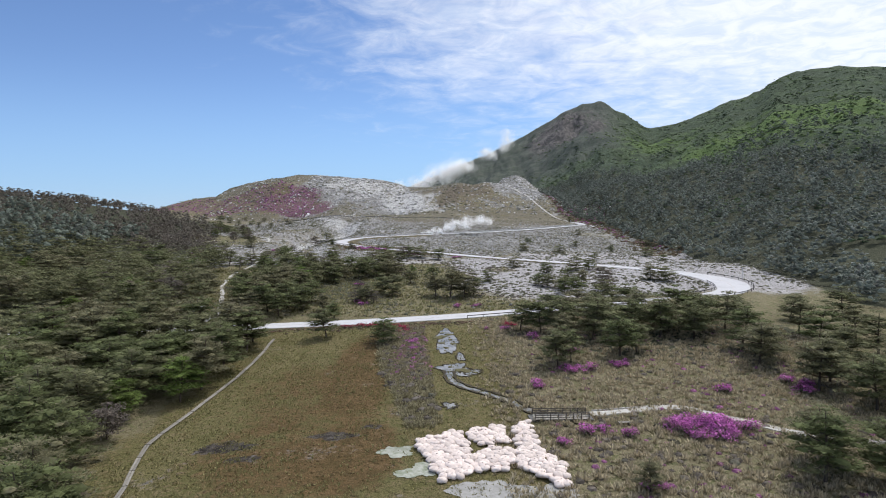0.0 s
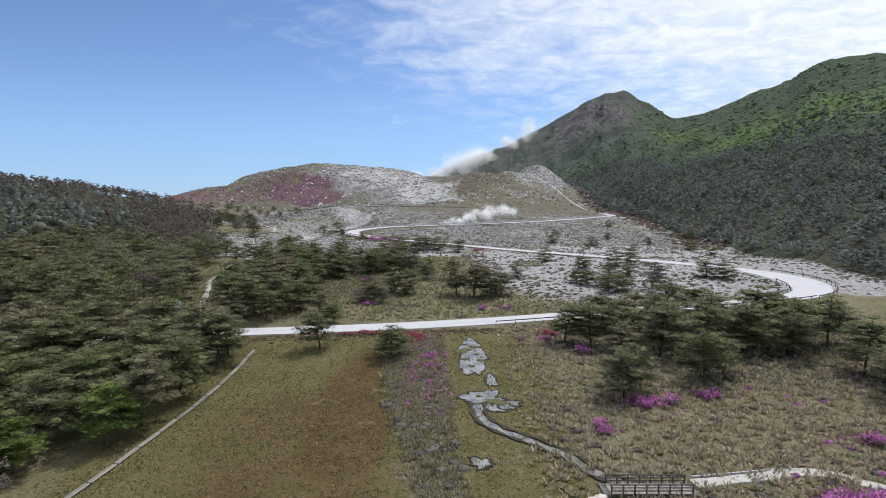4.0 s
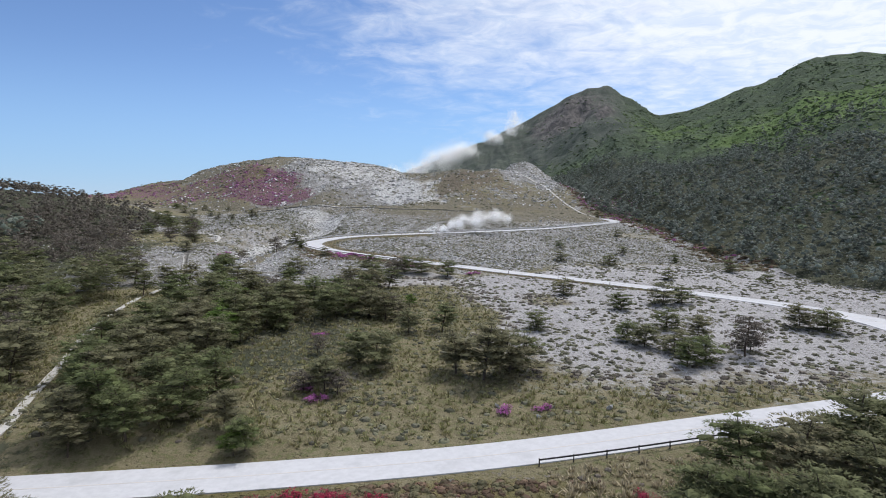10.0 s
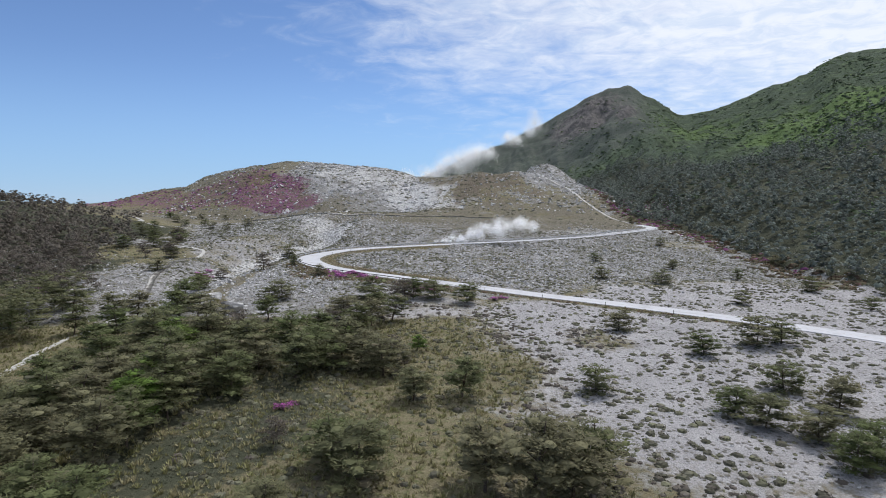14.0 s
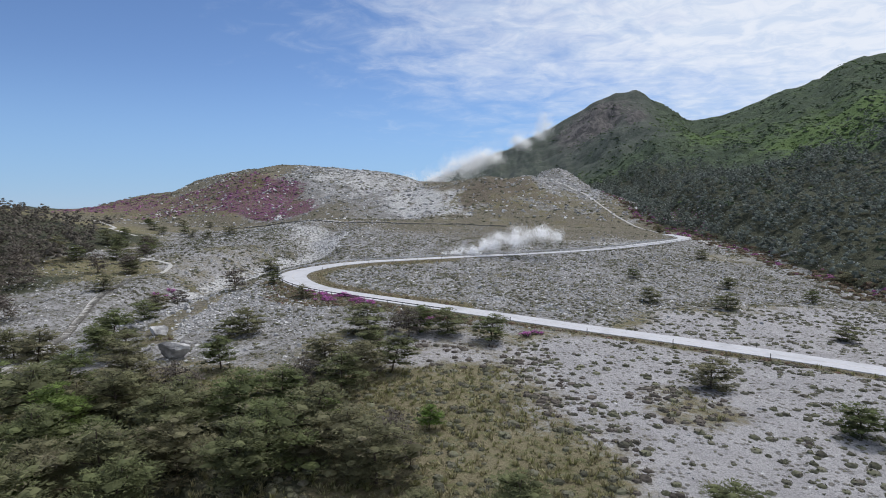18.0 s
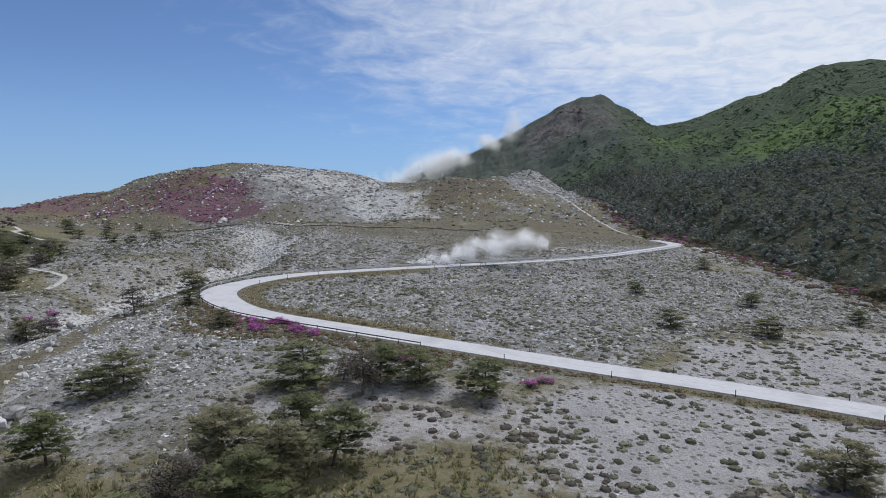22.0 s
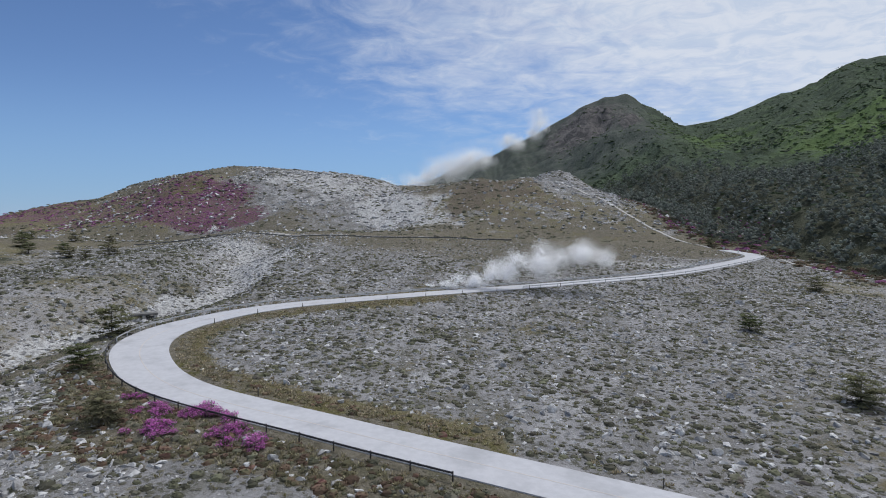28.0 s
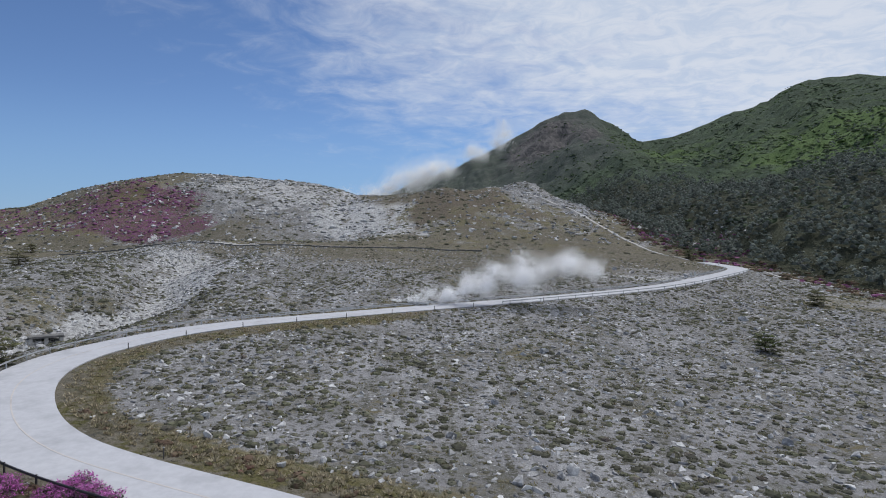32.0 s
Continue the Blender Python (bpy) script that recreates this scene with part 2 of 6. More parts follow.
    alpine = g.mix(g.math("MULTIPLY", g.step(g.noise(0.33, 3, 0.6), 0.46, 0.58), 0.7), alpine, (0.036, 0.050, 0.030))
    alpine = g.mix(g.math("MULTIPLY", big_tuft, 0.6), alpine, (0.048, 0.068, 0.032))
    alpine = g.mix(g.math("MULTIPLY", g.step(g.math("ADD", g.attr("lush"), g.math("MULTIPLY", g.math("SUBTRACT", g.noise(0.03, 6, 0.7), 0.5), 1.6)), 0.3, 0.7), 0.85), alpine, (0.100, 0.150, 0.050))
    # the peak's bare grey flank, its grey raised to stand for haze
    alpine = g.mix(g.math("MULTIPLY", g.attr("bleak_haze"), 0.75), alpine, g.mix(g.step(g.noise(0.05, 6, 0.7), 0.42, 0.6), (0.066, 0.076, 0.068), (0.100, 0.106, 0.096)))
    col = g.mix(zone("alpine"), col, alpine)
    floor = g.mix(g.step(fine, 0.3, 0.7), (0.046, 0.052, 0.034), (0.080, 0.082, 0.056))
    col = g.mix(zone("floor"), col, floor)
    cliff = g.mix(g.step(g.noise(0.045, 7, 0.75, 0.8, "Object", (1.6, 0.6, 0.3)), 0.42, 0.60), (0.060, 0.058, 0.058), (0.145, 0.132, 0.126))
    col = g.mix(zone("cliff"), col, cliff)
    l.new(col, b.inputs["Base Color"])
    relief = g.math("ADD", g.math("MULTIPLY", fine, 0.6), g.math("MULTIPLY", grit, 0.3))
    relief = g.math("ADD", relief, g.math("MULTIPLY", g.math("ADD", tuft, pebble), 0.35))
    g.bump(relief, 0.9, 0.7, b)
    return m


def make_plain(name, a, c, scale=3.0, rough=0.85, metal=0.0, bump=0.02, vary=0.0):
    m, n, l, b = material(name, rough, metal)
    g = Nodes(m)
    f = g.noise(scale, 6, 0.65)
    col = g.mix(g.step(f, 0.3, 0.7), a, c)
    col = g.mix(g.step(g.noise(scale * 0.17, 4), 0.5, 0.75, 0.0, 0.45), col, tuple(0.6 * v for v in a))
    if vary:
        info = n.new("ShaderNodeObjectInfo")
        hsv = n.new("ShaderNodeHueSaturation")
        l.new(g.step(info.outputs["Random"], 0, 1, 1 - vary, 1 + vary), hsv.inputs["Value"])
        l.new(col, hsv.inputs["Color"])
        col = hsv.outputs[0]
    l.new(col, b.inputs["Base Color"])
    if bump:
        g.bump(f, 0.7, bump, b)
    return m


def make_stone(name, a, c):
    """Loose stones: each its own grey."""
    m, n, l, b = material(name, 0.9)
    g = Nodes(m)
    geo = n.new("ShaderNodeNewGeometry")
    col = g.mix(g.step(g.noise(2.5, 5), 0.35, 0.65), a, c)
    hsv = n.new("ShaderNodeHueSaturation")
    l.new(g.step(geo.outputs["Random Per Island"], 0, 1, 0.40, 1.02), hsv.inputs["Value"])
    l.new(col, hsv.inputs["Color"])
    l.new(hsv.outputs[0], b.inputs["Base Color"])
    return m


def make_leaf(name, a, c, dry, island=0.35, mottled=None, patch=0.35):
    """Foliage: colour by tree and by tuft, with a little light through the needles."""
    m, n, l, b = material(name, 0.75)
    b.inputs["Specular IOR Level"].default_value = 0.15
    g = Nodes(m)
    info, geo = n.new("ShaderNodeObjectInfo"), n.new("ShaderNodeNewGeometry")
    col = g.mix(g.step(info.outputs["Random"], 0.0, 1.0), a, c)
    col = g.mix(g.step(g.noise(patch, 3), 0.52, 0.72, 0.0, 0.8), col, dry)
    if mottled:
        col = g.mix(g.step(g.noise(0.8, 2), 0.42, 0.60), col, mottled)
    hsv = n.new("ShaderNodeHueSaturation")
    l.new(g.step(geo.outputs["Random Per Island"], 0, 1, 1 - island, 1 + island), hsv.inputs["Value"])
    l.new(col, hsv.inputs["Color"])
    l.new(hsv.outputs[0], b.inputs["Base Color"])
    thin, both, out = n.new("ShaderNodeBsdfTranslucent"), n.new("ShaderNodeMixShader"), n["Material Output"]
    l.new(hsv.outputs[0], thin.inputs["Color"])
    both.inputs[0].default_value = 0.28
    l.new(b.outputs[0], both.inputs[1]), l.new(thin.outputs[0], both.inputs[2]), l.new(both.outputs[0], out.inputs["Surface"])
    return m


MAT_GROUND = make_ground()
MAT_ROAD = make_plain("weathered_asphalt", (0.45, 0.45, 0.475), (0.51, 0.51, 0.535), 1.2, 0.9, 0, 0.004)
MAT_ROADLINE = make_plain("worn_line", (0.52, 0.47, 0.44), (0.56, 0.53, 0.51), 2.0, 0.8, 0, 0)
MAT_PATH = make_plain("gravel_path", (0.38, 0.365, 0.345), (0.50, 0.485, 0.46), 4.0, 0.95)
MAT_STEEL = make_plain("brown_steel", (0.035, 0.032, 0.035), (0.06, 0.055, 0.055), 6.0, 0.5, 0.3, 0)
MAT_WOOD = make_plain("grey_wood", (0.20, 0.185, 0.165), (0.30, 0.28, 0.25), 7.0, 0.85, 0, 0.004, 0.2)
MAT_DARKWOOD = make_plain("dark_timber", (0.06, 0.055, 0.05), (0.11, 0.10, 0.09), 7.0, 0.8, 0, 0.004, 0.2)
MAT_BAG = make_plain("sandbag_cloth", (0.58, 0.485, 0.45), (0.72, 0.635, 0.60), 2.5, 0.9, 0, 0.09, 0.12)
MAT_ROCK = make_plain("rock", (0.22, 0.215, 0.215), (0.52, 0.515, 0.515), 1.3, 0.9, 0, 0.08, 0.25)
MAT_CONCRETE = make_plain("concrete", (0.36, 0.35, 0.34), (0.46, 0.45, 0.44), 2.0, 0.9)
MAT_BARK = make_plain("bark", (0.060, 0.045, 0.036), (0.12, 0.095, 0.075), 9.0, 0.95)
MAT_PINE = make_leaf("pine_needles", (0.104, 0.124, 0.050), (0.154, 0.145, 0.084), (0.182, 0.150, 0.110))
MAT_FRESH = make_leaf("fresh_leaves", (0.105, 0.165, 0.035), (0.12, 0.16, 0.045), (0.08, 0.12, 0.045))
MAT_TWIG = make_leaf("grey_twigs", (0.128, 0.112, 0.094), (0.150, 0.128, 0.112), (0.098, 0.100, 0.070))
MAT_AZALEA = make_leaf("azalea_bloom", (0.42, 0.115, 0.36), (0.52, 0.17, 0.45), (0.20, 0.12, 0.13), 0.5)
MAT_REDAZALEA = make_leaf("red_azalea_bloom", (0.34, 0.03, 0.07), (0.40, 0.05, 0.11), (0.12, 0.08, 0.05), 0.4)
MAT_SHRUB = make_leaf("low_shrub", (0.140, 0.138, 0.100), (0.150, 0.144, 0.108), (0.165, 0.134, 0.124), 0.45, (0.160, 0.160, 0.104))
MAT_TUSSOCK = make_leaf("dry_grass", (0.36, 0.305, 0.21), (0.39, 0.335, 0.235), (0.235, 0.215, 0.12), 0.35)
MAT_SLOPEGRASS = make_leaf("slope_grass", (0.31, 0.28, 0.165), (0.33, 0.295, 0.18), (0.21, 0.22, 0.09), 0.4, (0.24, 0.235, 0.11))
MAT_BANKGRASS = make_leaf("bank_grass", (0.275, 0.25, 0.155), (0.295, 0.265, 0.17), (0.24, 0.205, 0.13), 0.4)


def make_water():
    m, n, l, b = material("pool_water", 0.18)
    g = Nodes(m)
    b.inputs["Specular IOR Level"].default_value = 0.5
    l.new(g.mix(g.step(g.noise(0.5, 4), 0.35, 0.65), (0.11, 0.11, 0.105), (0.24, 0.235, 0.23)), b.inputs["Base Color"])
    g.bump(g.noise(3.0, 3), 0.15, 0.02, b)
    return m


def make_steam():
    """Fine droplets: white, lit from both sides."""
    m, n, l, b = material("steam", 1.0)
    front, back, both = [n.new(k) for k in ("ShaderNodeBsdfDiffuse", "ShaderNodeBsdfTranslucent", "ShaderNodeMixShader")]
    for k in (front, back):
        k.inputs["Color"].default_value = (0.995, 0.995, 1.0, 1)
    both.inputs[0].default_value = 0.5
    l.new(front.outputs[0], both.inputs[1]), l.new(back.outputs[0], both.inputs[2])
    l.new(both.outputs[0], n["Material Output"].inputs["Surface"])
    return m


MAT_WATER = make_water()
MAT_STEAM = make_steam()
MAT_SOD = make_plain("dark_peat", (0.03, 0.024, 0.016), (0.06, 0.05, 0.03), 3.0, 0.95)
MAT_SODTOP = make_plain("mossy_sod", (0.070, 0.064, 0.030), (0.130, 0.116, 0.056), 2.2, 0.95, 0, 0.08)
MAT_SILT = make_plain("grey_silt", (0.25, 0.245, 0.235), (0.34, 0.335, 0.325), 1.5, 0.8)
MAT_GREENSILT = make_plain("algae_silt", (0.16, 0.185, 0.12), (0.38, 0.385, 0.35), 1.1, 0.7)
MAT_WHITE = make_plain("white_board", (0.62, 0.62, 0.60), (0.72, 0.72, 0.70), 3.0, 0.7)
MAT_PALESTEEL = make_plain("galvanised_steel", (0.42, 0.43, 0.44), (0.52, 0.53, 0.54), 5.0, 0.5, 0.4, 0)
MAT_SCRUB = make_leaf("mountain_scrub", (0.070, 0.096, 0.056), (0.078, 0.104, 0.058), (0.122, 0.176, 0.060), 0.4, None, 0.012)
MAT_HEATHBLOOM = make_leaf("heath_bloom", (0.25, 0.098, 0.205), (0.285, 0.115, 0.235), (0.18, 0.13, 0.10), 0.45)
MAT_FOOTBLOOM = make_leaf("foot_bloom", (0.26, 0.095, 0.20), (0.29, 0.12, 0.23), (0.17, 0.12, 0.11), 0.45)
MAT_LUSH = make_leaf("fresh_mountain_scrub", (0.100, 0.152, 0.052), (0.110, 0.160, 0.056), (0.128, 0.185, 0.060), 0.45, None, 0.02)
MAT_DARKWALL = make_plain("dark_stone", (0.10, 0.098, 0.095), (0.19, 0.185, 0.18), 2.0, 0.9, 0, 0.05, 0.2)
MAT_MEADOW = make_leaf("meadow_grass", (0.22, 0.205, 0.095), (0.24, 0.215, 0.11), (0.25, 0.185, 0.10), 0.4)
# far pines: needle green lifted and blued, distance haze put into the colour
MAT_HAZEPINE = make_leaf("hazed_pine_needles", (0.140, 0.164, 0.134), (0.148, 0.168, 0.142), (0.172, 0.166, 0.160), 0.5)
MAT_DARKROCK = make_plain("dark_rock", (0.15, 0.145, 0.145), (0.60, 0.59, 0.59), 0.8, 0.9, 0, 0.3, 0.2)
MAT_STONE = make_stone("loose_stone", (0.44, 0.432, 0.432), (0.66, 0.652, 0.65))
MAT_RUST = make_leaf("rusty_shrub", (0.150, 0.105, 0.072), (0.165, 0.112, 0.08), (0.19, 0.085, 0.08), 0.45, (0.13, 0.12, 0.07))

# ---- the lie of the land ----
def smooth(a, b, v):
    s = np.clip((np.asarray(v, float) - a) / (b - a), 0, 1)
    return s * s * (3 - 2 * s)


def curve(stations, step):
    """A smooth line (Catmull-Rom) through stations (x, y, z), sampled every step metres."""
    p = np.array(stations, float)
    p = np.vstack([2 * p[0] - p[1], p, 2 * p[-1] - p[-2]])
    out = []
    for i in range(1, len(p) - 2):
        n = max(2, int(np.linalg.norm(p[i + 1] - p[i]) / step))
        u = (np.arange(n) / n)[:, None]
        a, b, c, d = p[i - 1], p[i], p[i + 1], p[i + 2]
        out.append(0.5 * (2 * b + (c - a) * u + (2 * a - 5 * b + 4 * c - d) * u ** 2 + (3 * b - a - 3 * c + d) * u ** 3))
    out.append(p[-2:-1])
    return np.vstack(out)


ROAD_STATIONS = [(-190, 130, -1.0), (-120, 134, -0.3), (-80, 137, 0.3), (-44, 140.8, 0.9), (-20, 143.6, 1.4), (3, 147.5, 2.0), (30, 154.5, 2.8),
                 (60, 163, 3.6), (78, 170.5, 4.1), (87, 181, 4.3), (91.5, 197, 4.5), (90, 213, 4.7), (82, 229, 4.9), (60, 249, 5.4), (37, 266, 5.9), (16, 277, 6.7), (-8, 288, 8.1), (-22, 295, 8.8),
                 (-41, 305, 9.8), (-51.3, 317, 10.4), (-56, 330, 10.8), (-53.5, 342.5, 11.3), (-42, 355, 12.2), (-18, 368, 12.8), (19, 386, 13.5), (54, 404, 14.6),
                 (83, 428, 15.9), (100, 446, 16.6), (105, 458, 17.0), (101, 470, 18.0)]
ROAD_HALF = 3.2
ROAD = curve(ROAD_STATIONS, 2.0)


def ripple(x, y, size, seed):
    """Smooth uneven noise, about -1 to 1, on a lattice, in three octaves."""
    x, y = np.asarray(x, float), np.asarray(y, float)
    table = np.random.RandomState(seed).uniform(-1, 1, (64, 64))
    out, gain, step = 0, 1.0, size * 0.5
    for k in range(3):
        u, v = (0.8 * x + 0.6 * y) / step + 17.3 * k, (-0.6 * x + 0.8 * y) / step + 5.1 * k
        i, j = np.floor(u).astype(int), np.floor(v).astype(int)
        f, g = u - i, v - j
        f, g = f * f * (3 - 2 * f), g * g * (3 - 2 * g)
        a, b, c, d = table[i % 64, j % 64], table[(i + 1) % 64, j % 64], table[i % 64, (j + 1) % 64], table[(i + 1) % 64, (j + 1) % 64]
        out = out + gain * (a + (b - a) * f + (c - a) * g + (a - b - c + d) * f * g)
        gain, step = gain * 0.5, step * 0.47
    return out


def near_line(x, y, line):
    """Distance to a sampled line, and the line's height at the nearest sample."""
    x, y, line = np.asarray(x, float), np.asarray(y, float), np.asarray(line)
    best, z = np.full(x.shape, 1e3), np.zeros(x.shape)
    m = (x > line[:, 0].min() - 16) & (x < line[:, 0].max() + 16) & (y > line[:, 1].min() - 16) & (y < line[:, 1].max() + 16)
    if not m.any():
        return best, z
    px, py = x[m], y[m]
    nb, nz = np.full(px.shape, 1e3), np.zeros(px.shape)
    for (ax, ay, az), (bx, by, bz) in zip(line[:-1], line[1:]):
        dx, dy = bx - ax, by - ay
        u = np.clip(((px - ax) * dx + (py - ay) * dy) / (dx * dx + dy * dy + 1e-9), 0, 1)
        d = (px - ax - u * dx) ** 2 + (py - ay - u * dy) ** 2
        k = d < nb
        nb, nz = np.where(k, d, nb), np.where(k, az + u * (bz - az), nz)
    best[m], z[m] = np.sqrt(nb), nz
    return best, z


def ridge(x, y, foot, crest_y, back, xs, zs, power=1.0):
    """A hill whose crest runs along x at crest_y with heights zs over xs, rising from foot and falling to back."""
    top = np.interp(x, xs, zs)
    up = np.clip((y - foot) / (crest_y - foot), 0, 1)
    s = np.sin(up * 1.5708) ** power
    return top * np.where(y < crest_y, s, 1 - smooth(crest_y, back, y))


def bend_extra(x, y):
    """How much further the road reaches to either side in the wide lower bend."""
    return 2.4 * np.exp(-((np.asarray(x, float) - 91) ** 2 + (np.asarray(y, float) - 197) ** 2) / 420)


def height(x, y, roads=True):
    x, y = np.asarray(x, float), np.asarray(y, float)
    z = np.interp(y, (-60, 80, 110, 145, 206, 240, 300, 330, 360, 385, 415, 450, 470, 500, 600, 900, 2000),
                  (-1.5, -0.5, 0.5, 1.9, 4.0, 5.5, 7.4, 8.3, 10.4, 13.2, 16.0, 18.8, 21.2, 22.3, 24.0, 20, 0))
    z = z + 0.032 * np.clip(20 - x, -90, 75) * smooth(230, 290, y) * (1 - smooth(460, 560, y))
    # the wet meadow lies a little lower towards the wood
    z = z - 1.6 * smooth(10, 45, -x) * (1 - smooth(100, 150, y))
    # wooded rise beside the meadow
    z = z + 24 * smooth(105, 255, -x) * smooth(40, 260, y) * (1 - smooth(370, 520, y)) * (1 - smooth(500, 1400, -x))
    z = z - 5.5 * smooth(80, 135, -x) * smooth(340, 400, y) * (1 - smooth(520, 640, y))
    # gully beside the bend
    g = np.interp(y, (250, 300, 345, 362, 380, 415, 470), (-80, -80, -76, -68, -61, -74, -66))
    z = z - 5.0 * np.exp(-((x - g) / 9) ** 2) * smooth(250, 300, y) * (1 - smooth(430, 480, y))
    # the stony knoll beside the gully
    z = z + 4.0 * np.exp(-(((x + 102) / 22) ** 2 + ((y - 392) / 34) ** 2))
    # the sulphur hill
    z = z + ridge(x, y, 535, 722, 1000, (-430, -360, -331, -304, -293, -260, -243, -222, -169, -124, -89, -53, -26, 0, 30),
                  (0, 1, 4, 10, 17, 21, 32, 36, 46, 43.5, 41.5, 36, 27, 13, 0), 1.0 + 2.2 * smooth(160, 250, -x))
    # the brown shoulder and the rocky knob beside it
    z = z + ridge(x, y, 490, 640, 860, (-40, -10, 15, 45, 80, 120, 170), (0, 14, 27, 31, 26, 14, 0), 1.2)
    z = z + 31 * np.exp(-(((x - 88) / 29) ** 2 + ((y - 735) / 60) ** 2))
    # the green mountain: heights of its crest by bearing
    bearing, far = np.degrees(np.arctan2(x, y)), np.hypot(x, y)
    crest = np.interp(bearing, (-14, -10, -6, -3, 0.9, 4, 7.9, 11.4, 12.8, 14.4, 16.7, 18.4, 18.9, 21, 22.8, 25.4, 27.1, 28.3, 29.4, 32.5, 35.7, 45, 60, 80),
                      (0, 28, 58, 86, 130, 168, 225, 284, 299, 304, 262, 229, 226, 238, 258, 286, 298, 327, 336, 341, 325, 290, 220, 150))
    foot = np.interp(bearing, (-14, -4, 8, 12, 16, 20, 27, 35, 60, 90), (1000, 900, 800, 640, 450, 335, 265, 225, 160, 130))
    s = np.clip((far - foot) / (1660 - foot), 0, 1)
    rise = np.where(far < 1660, 0.72 * s + 0.28 * s ** 3.2, 1 - smooth(1660, 2600, far))
    inner = smooth(0.05, 0.4, s) * (1 - smooth(0.88, 0.98, s))
    z = z + crest * rise + inner * (9 * ripple(x, y, 230, 8) + 12 * ripple(x, y, 420, 5) + 3.5 * ripple(x, y, 70, 6) + 7 * ripple(bearing * 22, far * 0.22, 60, 9))
    z = z + smooth(0.8, 1, s) * (1 - smooth(1700, 1900, far)) * (2.0 * ripple(x, y, 45, 7) + 7.0 * np.exp(-((bearing - 26.5) / 2.2) ** 2) * ripple(x, y, 60, 11) + 6.0 * np.exp(-((bearing - 16.5) / 1.6) ** 2) * ripple(x, y, 38, 12))
    # unevenness
    rough = smooth(150, 230, y)
    z = z + rough * (0.35 * ripple(x, y, 34, 1) + 0.14 * ripple(x, y, 9, 2)) + 0.05 * ripple(x, y, 6, 3)
    z = z + smooth(520, 600, y) * 1.6 * ripple(x, y, 60, 4)
    if roads:
        d, rz = near_line(x, y, ROAD[::2])
        d = d - bend_extra(x, y)
        z = z + (rz - 0.12 - z) * (1 - smooth(ROAD_HALF + 0.9, ROAD_HALF + 9, d))
    return z

# ---- mesh helpers ----


def mesh_from(name, verts, faces, mat, smooth_faces=False):
    """One mesh from arrays: verts (n, 3), faces (m, 3) or (m, 4), or a list of such face arrays."""
    me = bpy.data.meshes.new(name)
    groups = [f for f in (faces if isinstance(faces, list) else [faces]) if len(f)]
    sizes = np.concatenate([np.full(len(f), f.shape[1]) for f in groups])
    idx = np.concatenate([f.ravel() for f in groups]).astype(np.int32)
    me.vertices.add(len(verts))
    me.vertices.foreach_set("co", np.ascontiguousarray(verts, np.float32).ravel())
    me.loops.add(len(idx))
    me.loops.foreach_set("vertex_index", idx)
    me.polygons.add(len(sizes))
    me.polygons.foreach_set("loop_start", np.concatenate([[0], np.cumsum(sizes)[:-1]]).astype(np.int32))
    me.update(calc_edges=True)
    me.polygons.foreach_set("use_smooth", np.full(len(sizes), smooth_faces))
    me.materials.append(mat)
    return me


def thing(name, label, category, group="", kind="", data=None, at=None):
    ob = tagged(new(name, data), label, category, group, kind)
    if at is not None:
        ob.matrix_basis = at
    return ob


def under(name, me, parent, label=""):
    ob = new(name, me)
    ob.parent = parent
    return tagged(ob, label)


def part(name, bm, mat, parent, label=""):
    me = bpy.data.meshes.new(name)
    bm.to_mesh(me)
    bm.free()
    me.materials.append(mat)
    return under(name, me, parent, label)


def box(bm, x0, x1, y0, y1, z0, z1, bevel=0.0):
    r = bmesh.ops.create_cube(bm, size=1.0)
    bmesh.ops.transform(bm, verts=r["verts"], matrix=Matrix.Translation(((x0 + x1) / 2, (y0 + y1) / 2, (z0 + z1) / 2)) @ Matrix.Diagonal((x1 - x0, y1 - y0, z1 - z0, 1)))
    if bevel:
        bmesh.ops.bevel(bm, geom=list({e for v in r["verts"] for e in v.link_edges}), offset=bevel, segments=1, affect="EDGES")
    return bm


def block(x0, x1, y0, y1, z0, z1, bevel=0.0):
    return box(bmesh.new(), x0, x1, y0, y1, z0, z1, bevel)


def tube(points, radii, sides):
    """Verts and quads of a tapered tube along points."""
    p, r = np.array(points, float), np.array(radii, float)
    d = np.gradient(p, axis=0)
    d /= np.linalg.norm(d, axis=1)[:, None] + 1e-9
    ref = np.where(np.abs(d[:, 2:3]) > 0.9, (1.0, 0, 0), (0, 0, 1.0))
    u = np.cross(d, ref)
    u /= np.linalg.norm(u, axis=1)[:, None] + 1e-9
    w = np.cross(d, u)
    a = np.arange(sides) * 2 * np.pi / sides
    v = (p[:, None] + r[:, None, None] * (np.cos(a)[None, :, None] * u[:, None] + np.sin(a)[None, :, None] * w[:, None])).reshape(-1, 3)
    i, j = np.meshgrid(np.arange(len(p) - 1), np.arange(sides), indexing="ij")
    k = (j + 1) % sides
    f = np.stack([i * sides + j, i * sides + k, (i + 1) * sides + k, (i + 1) * sides + j], -1).reshape(-1, 4)
    return v, f


def joined(pieces):
    vs, fs, n = [], [], 0
    for v, f in pieces:
        vs.append(v), fs.append(f + n)
        n += len(v)
    return np.vstack(vs), np.vstack(fs)


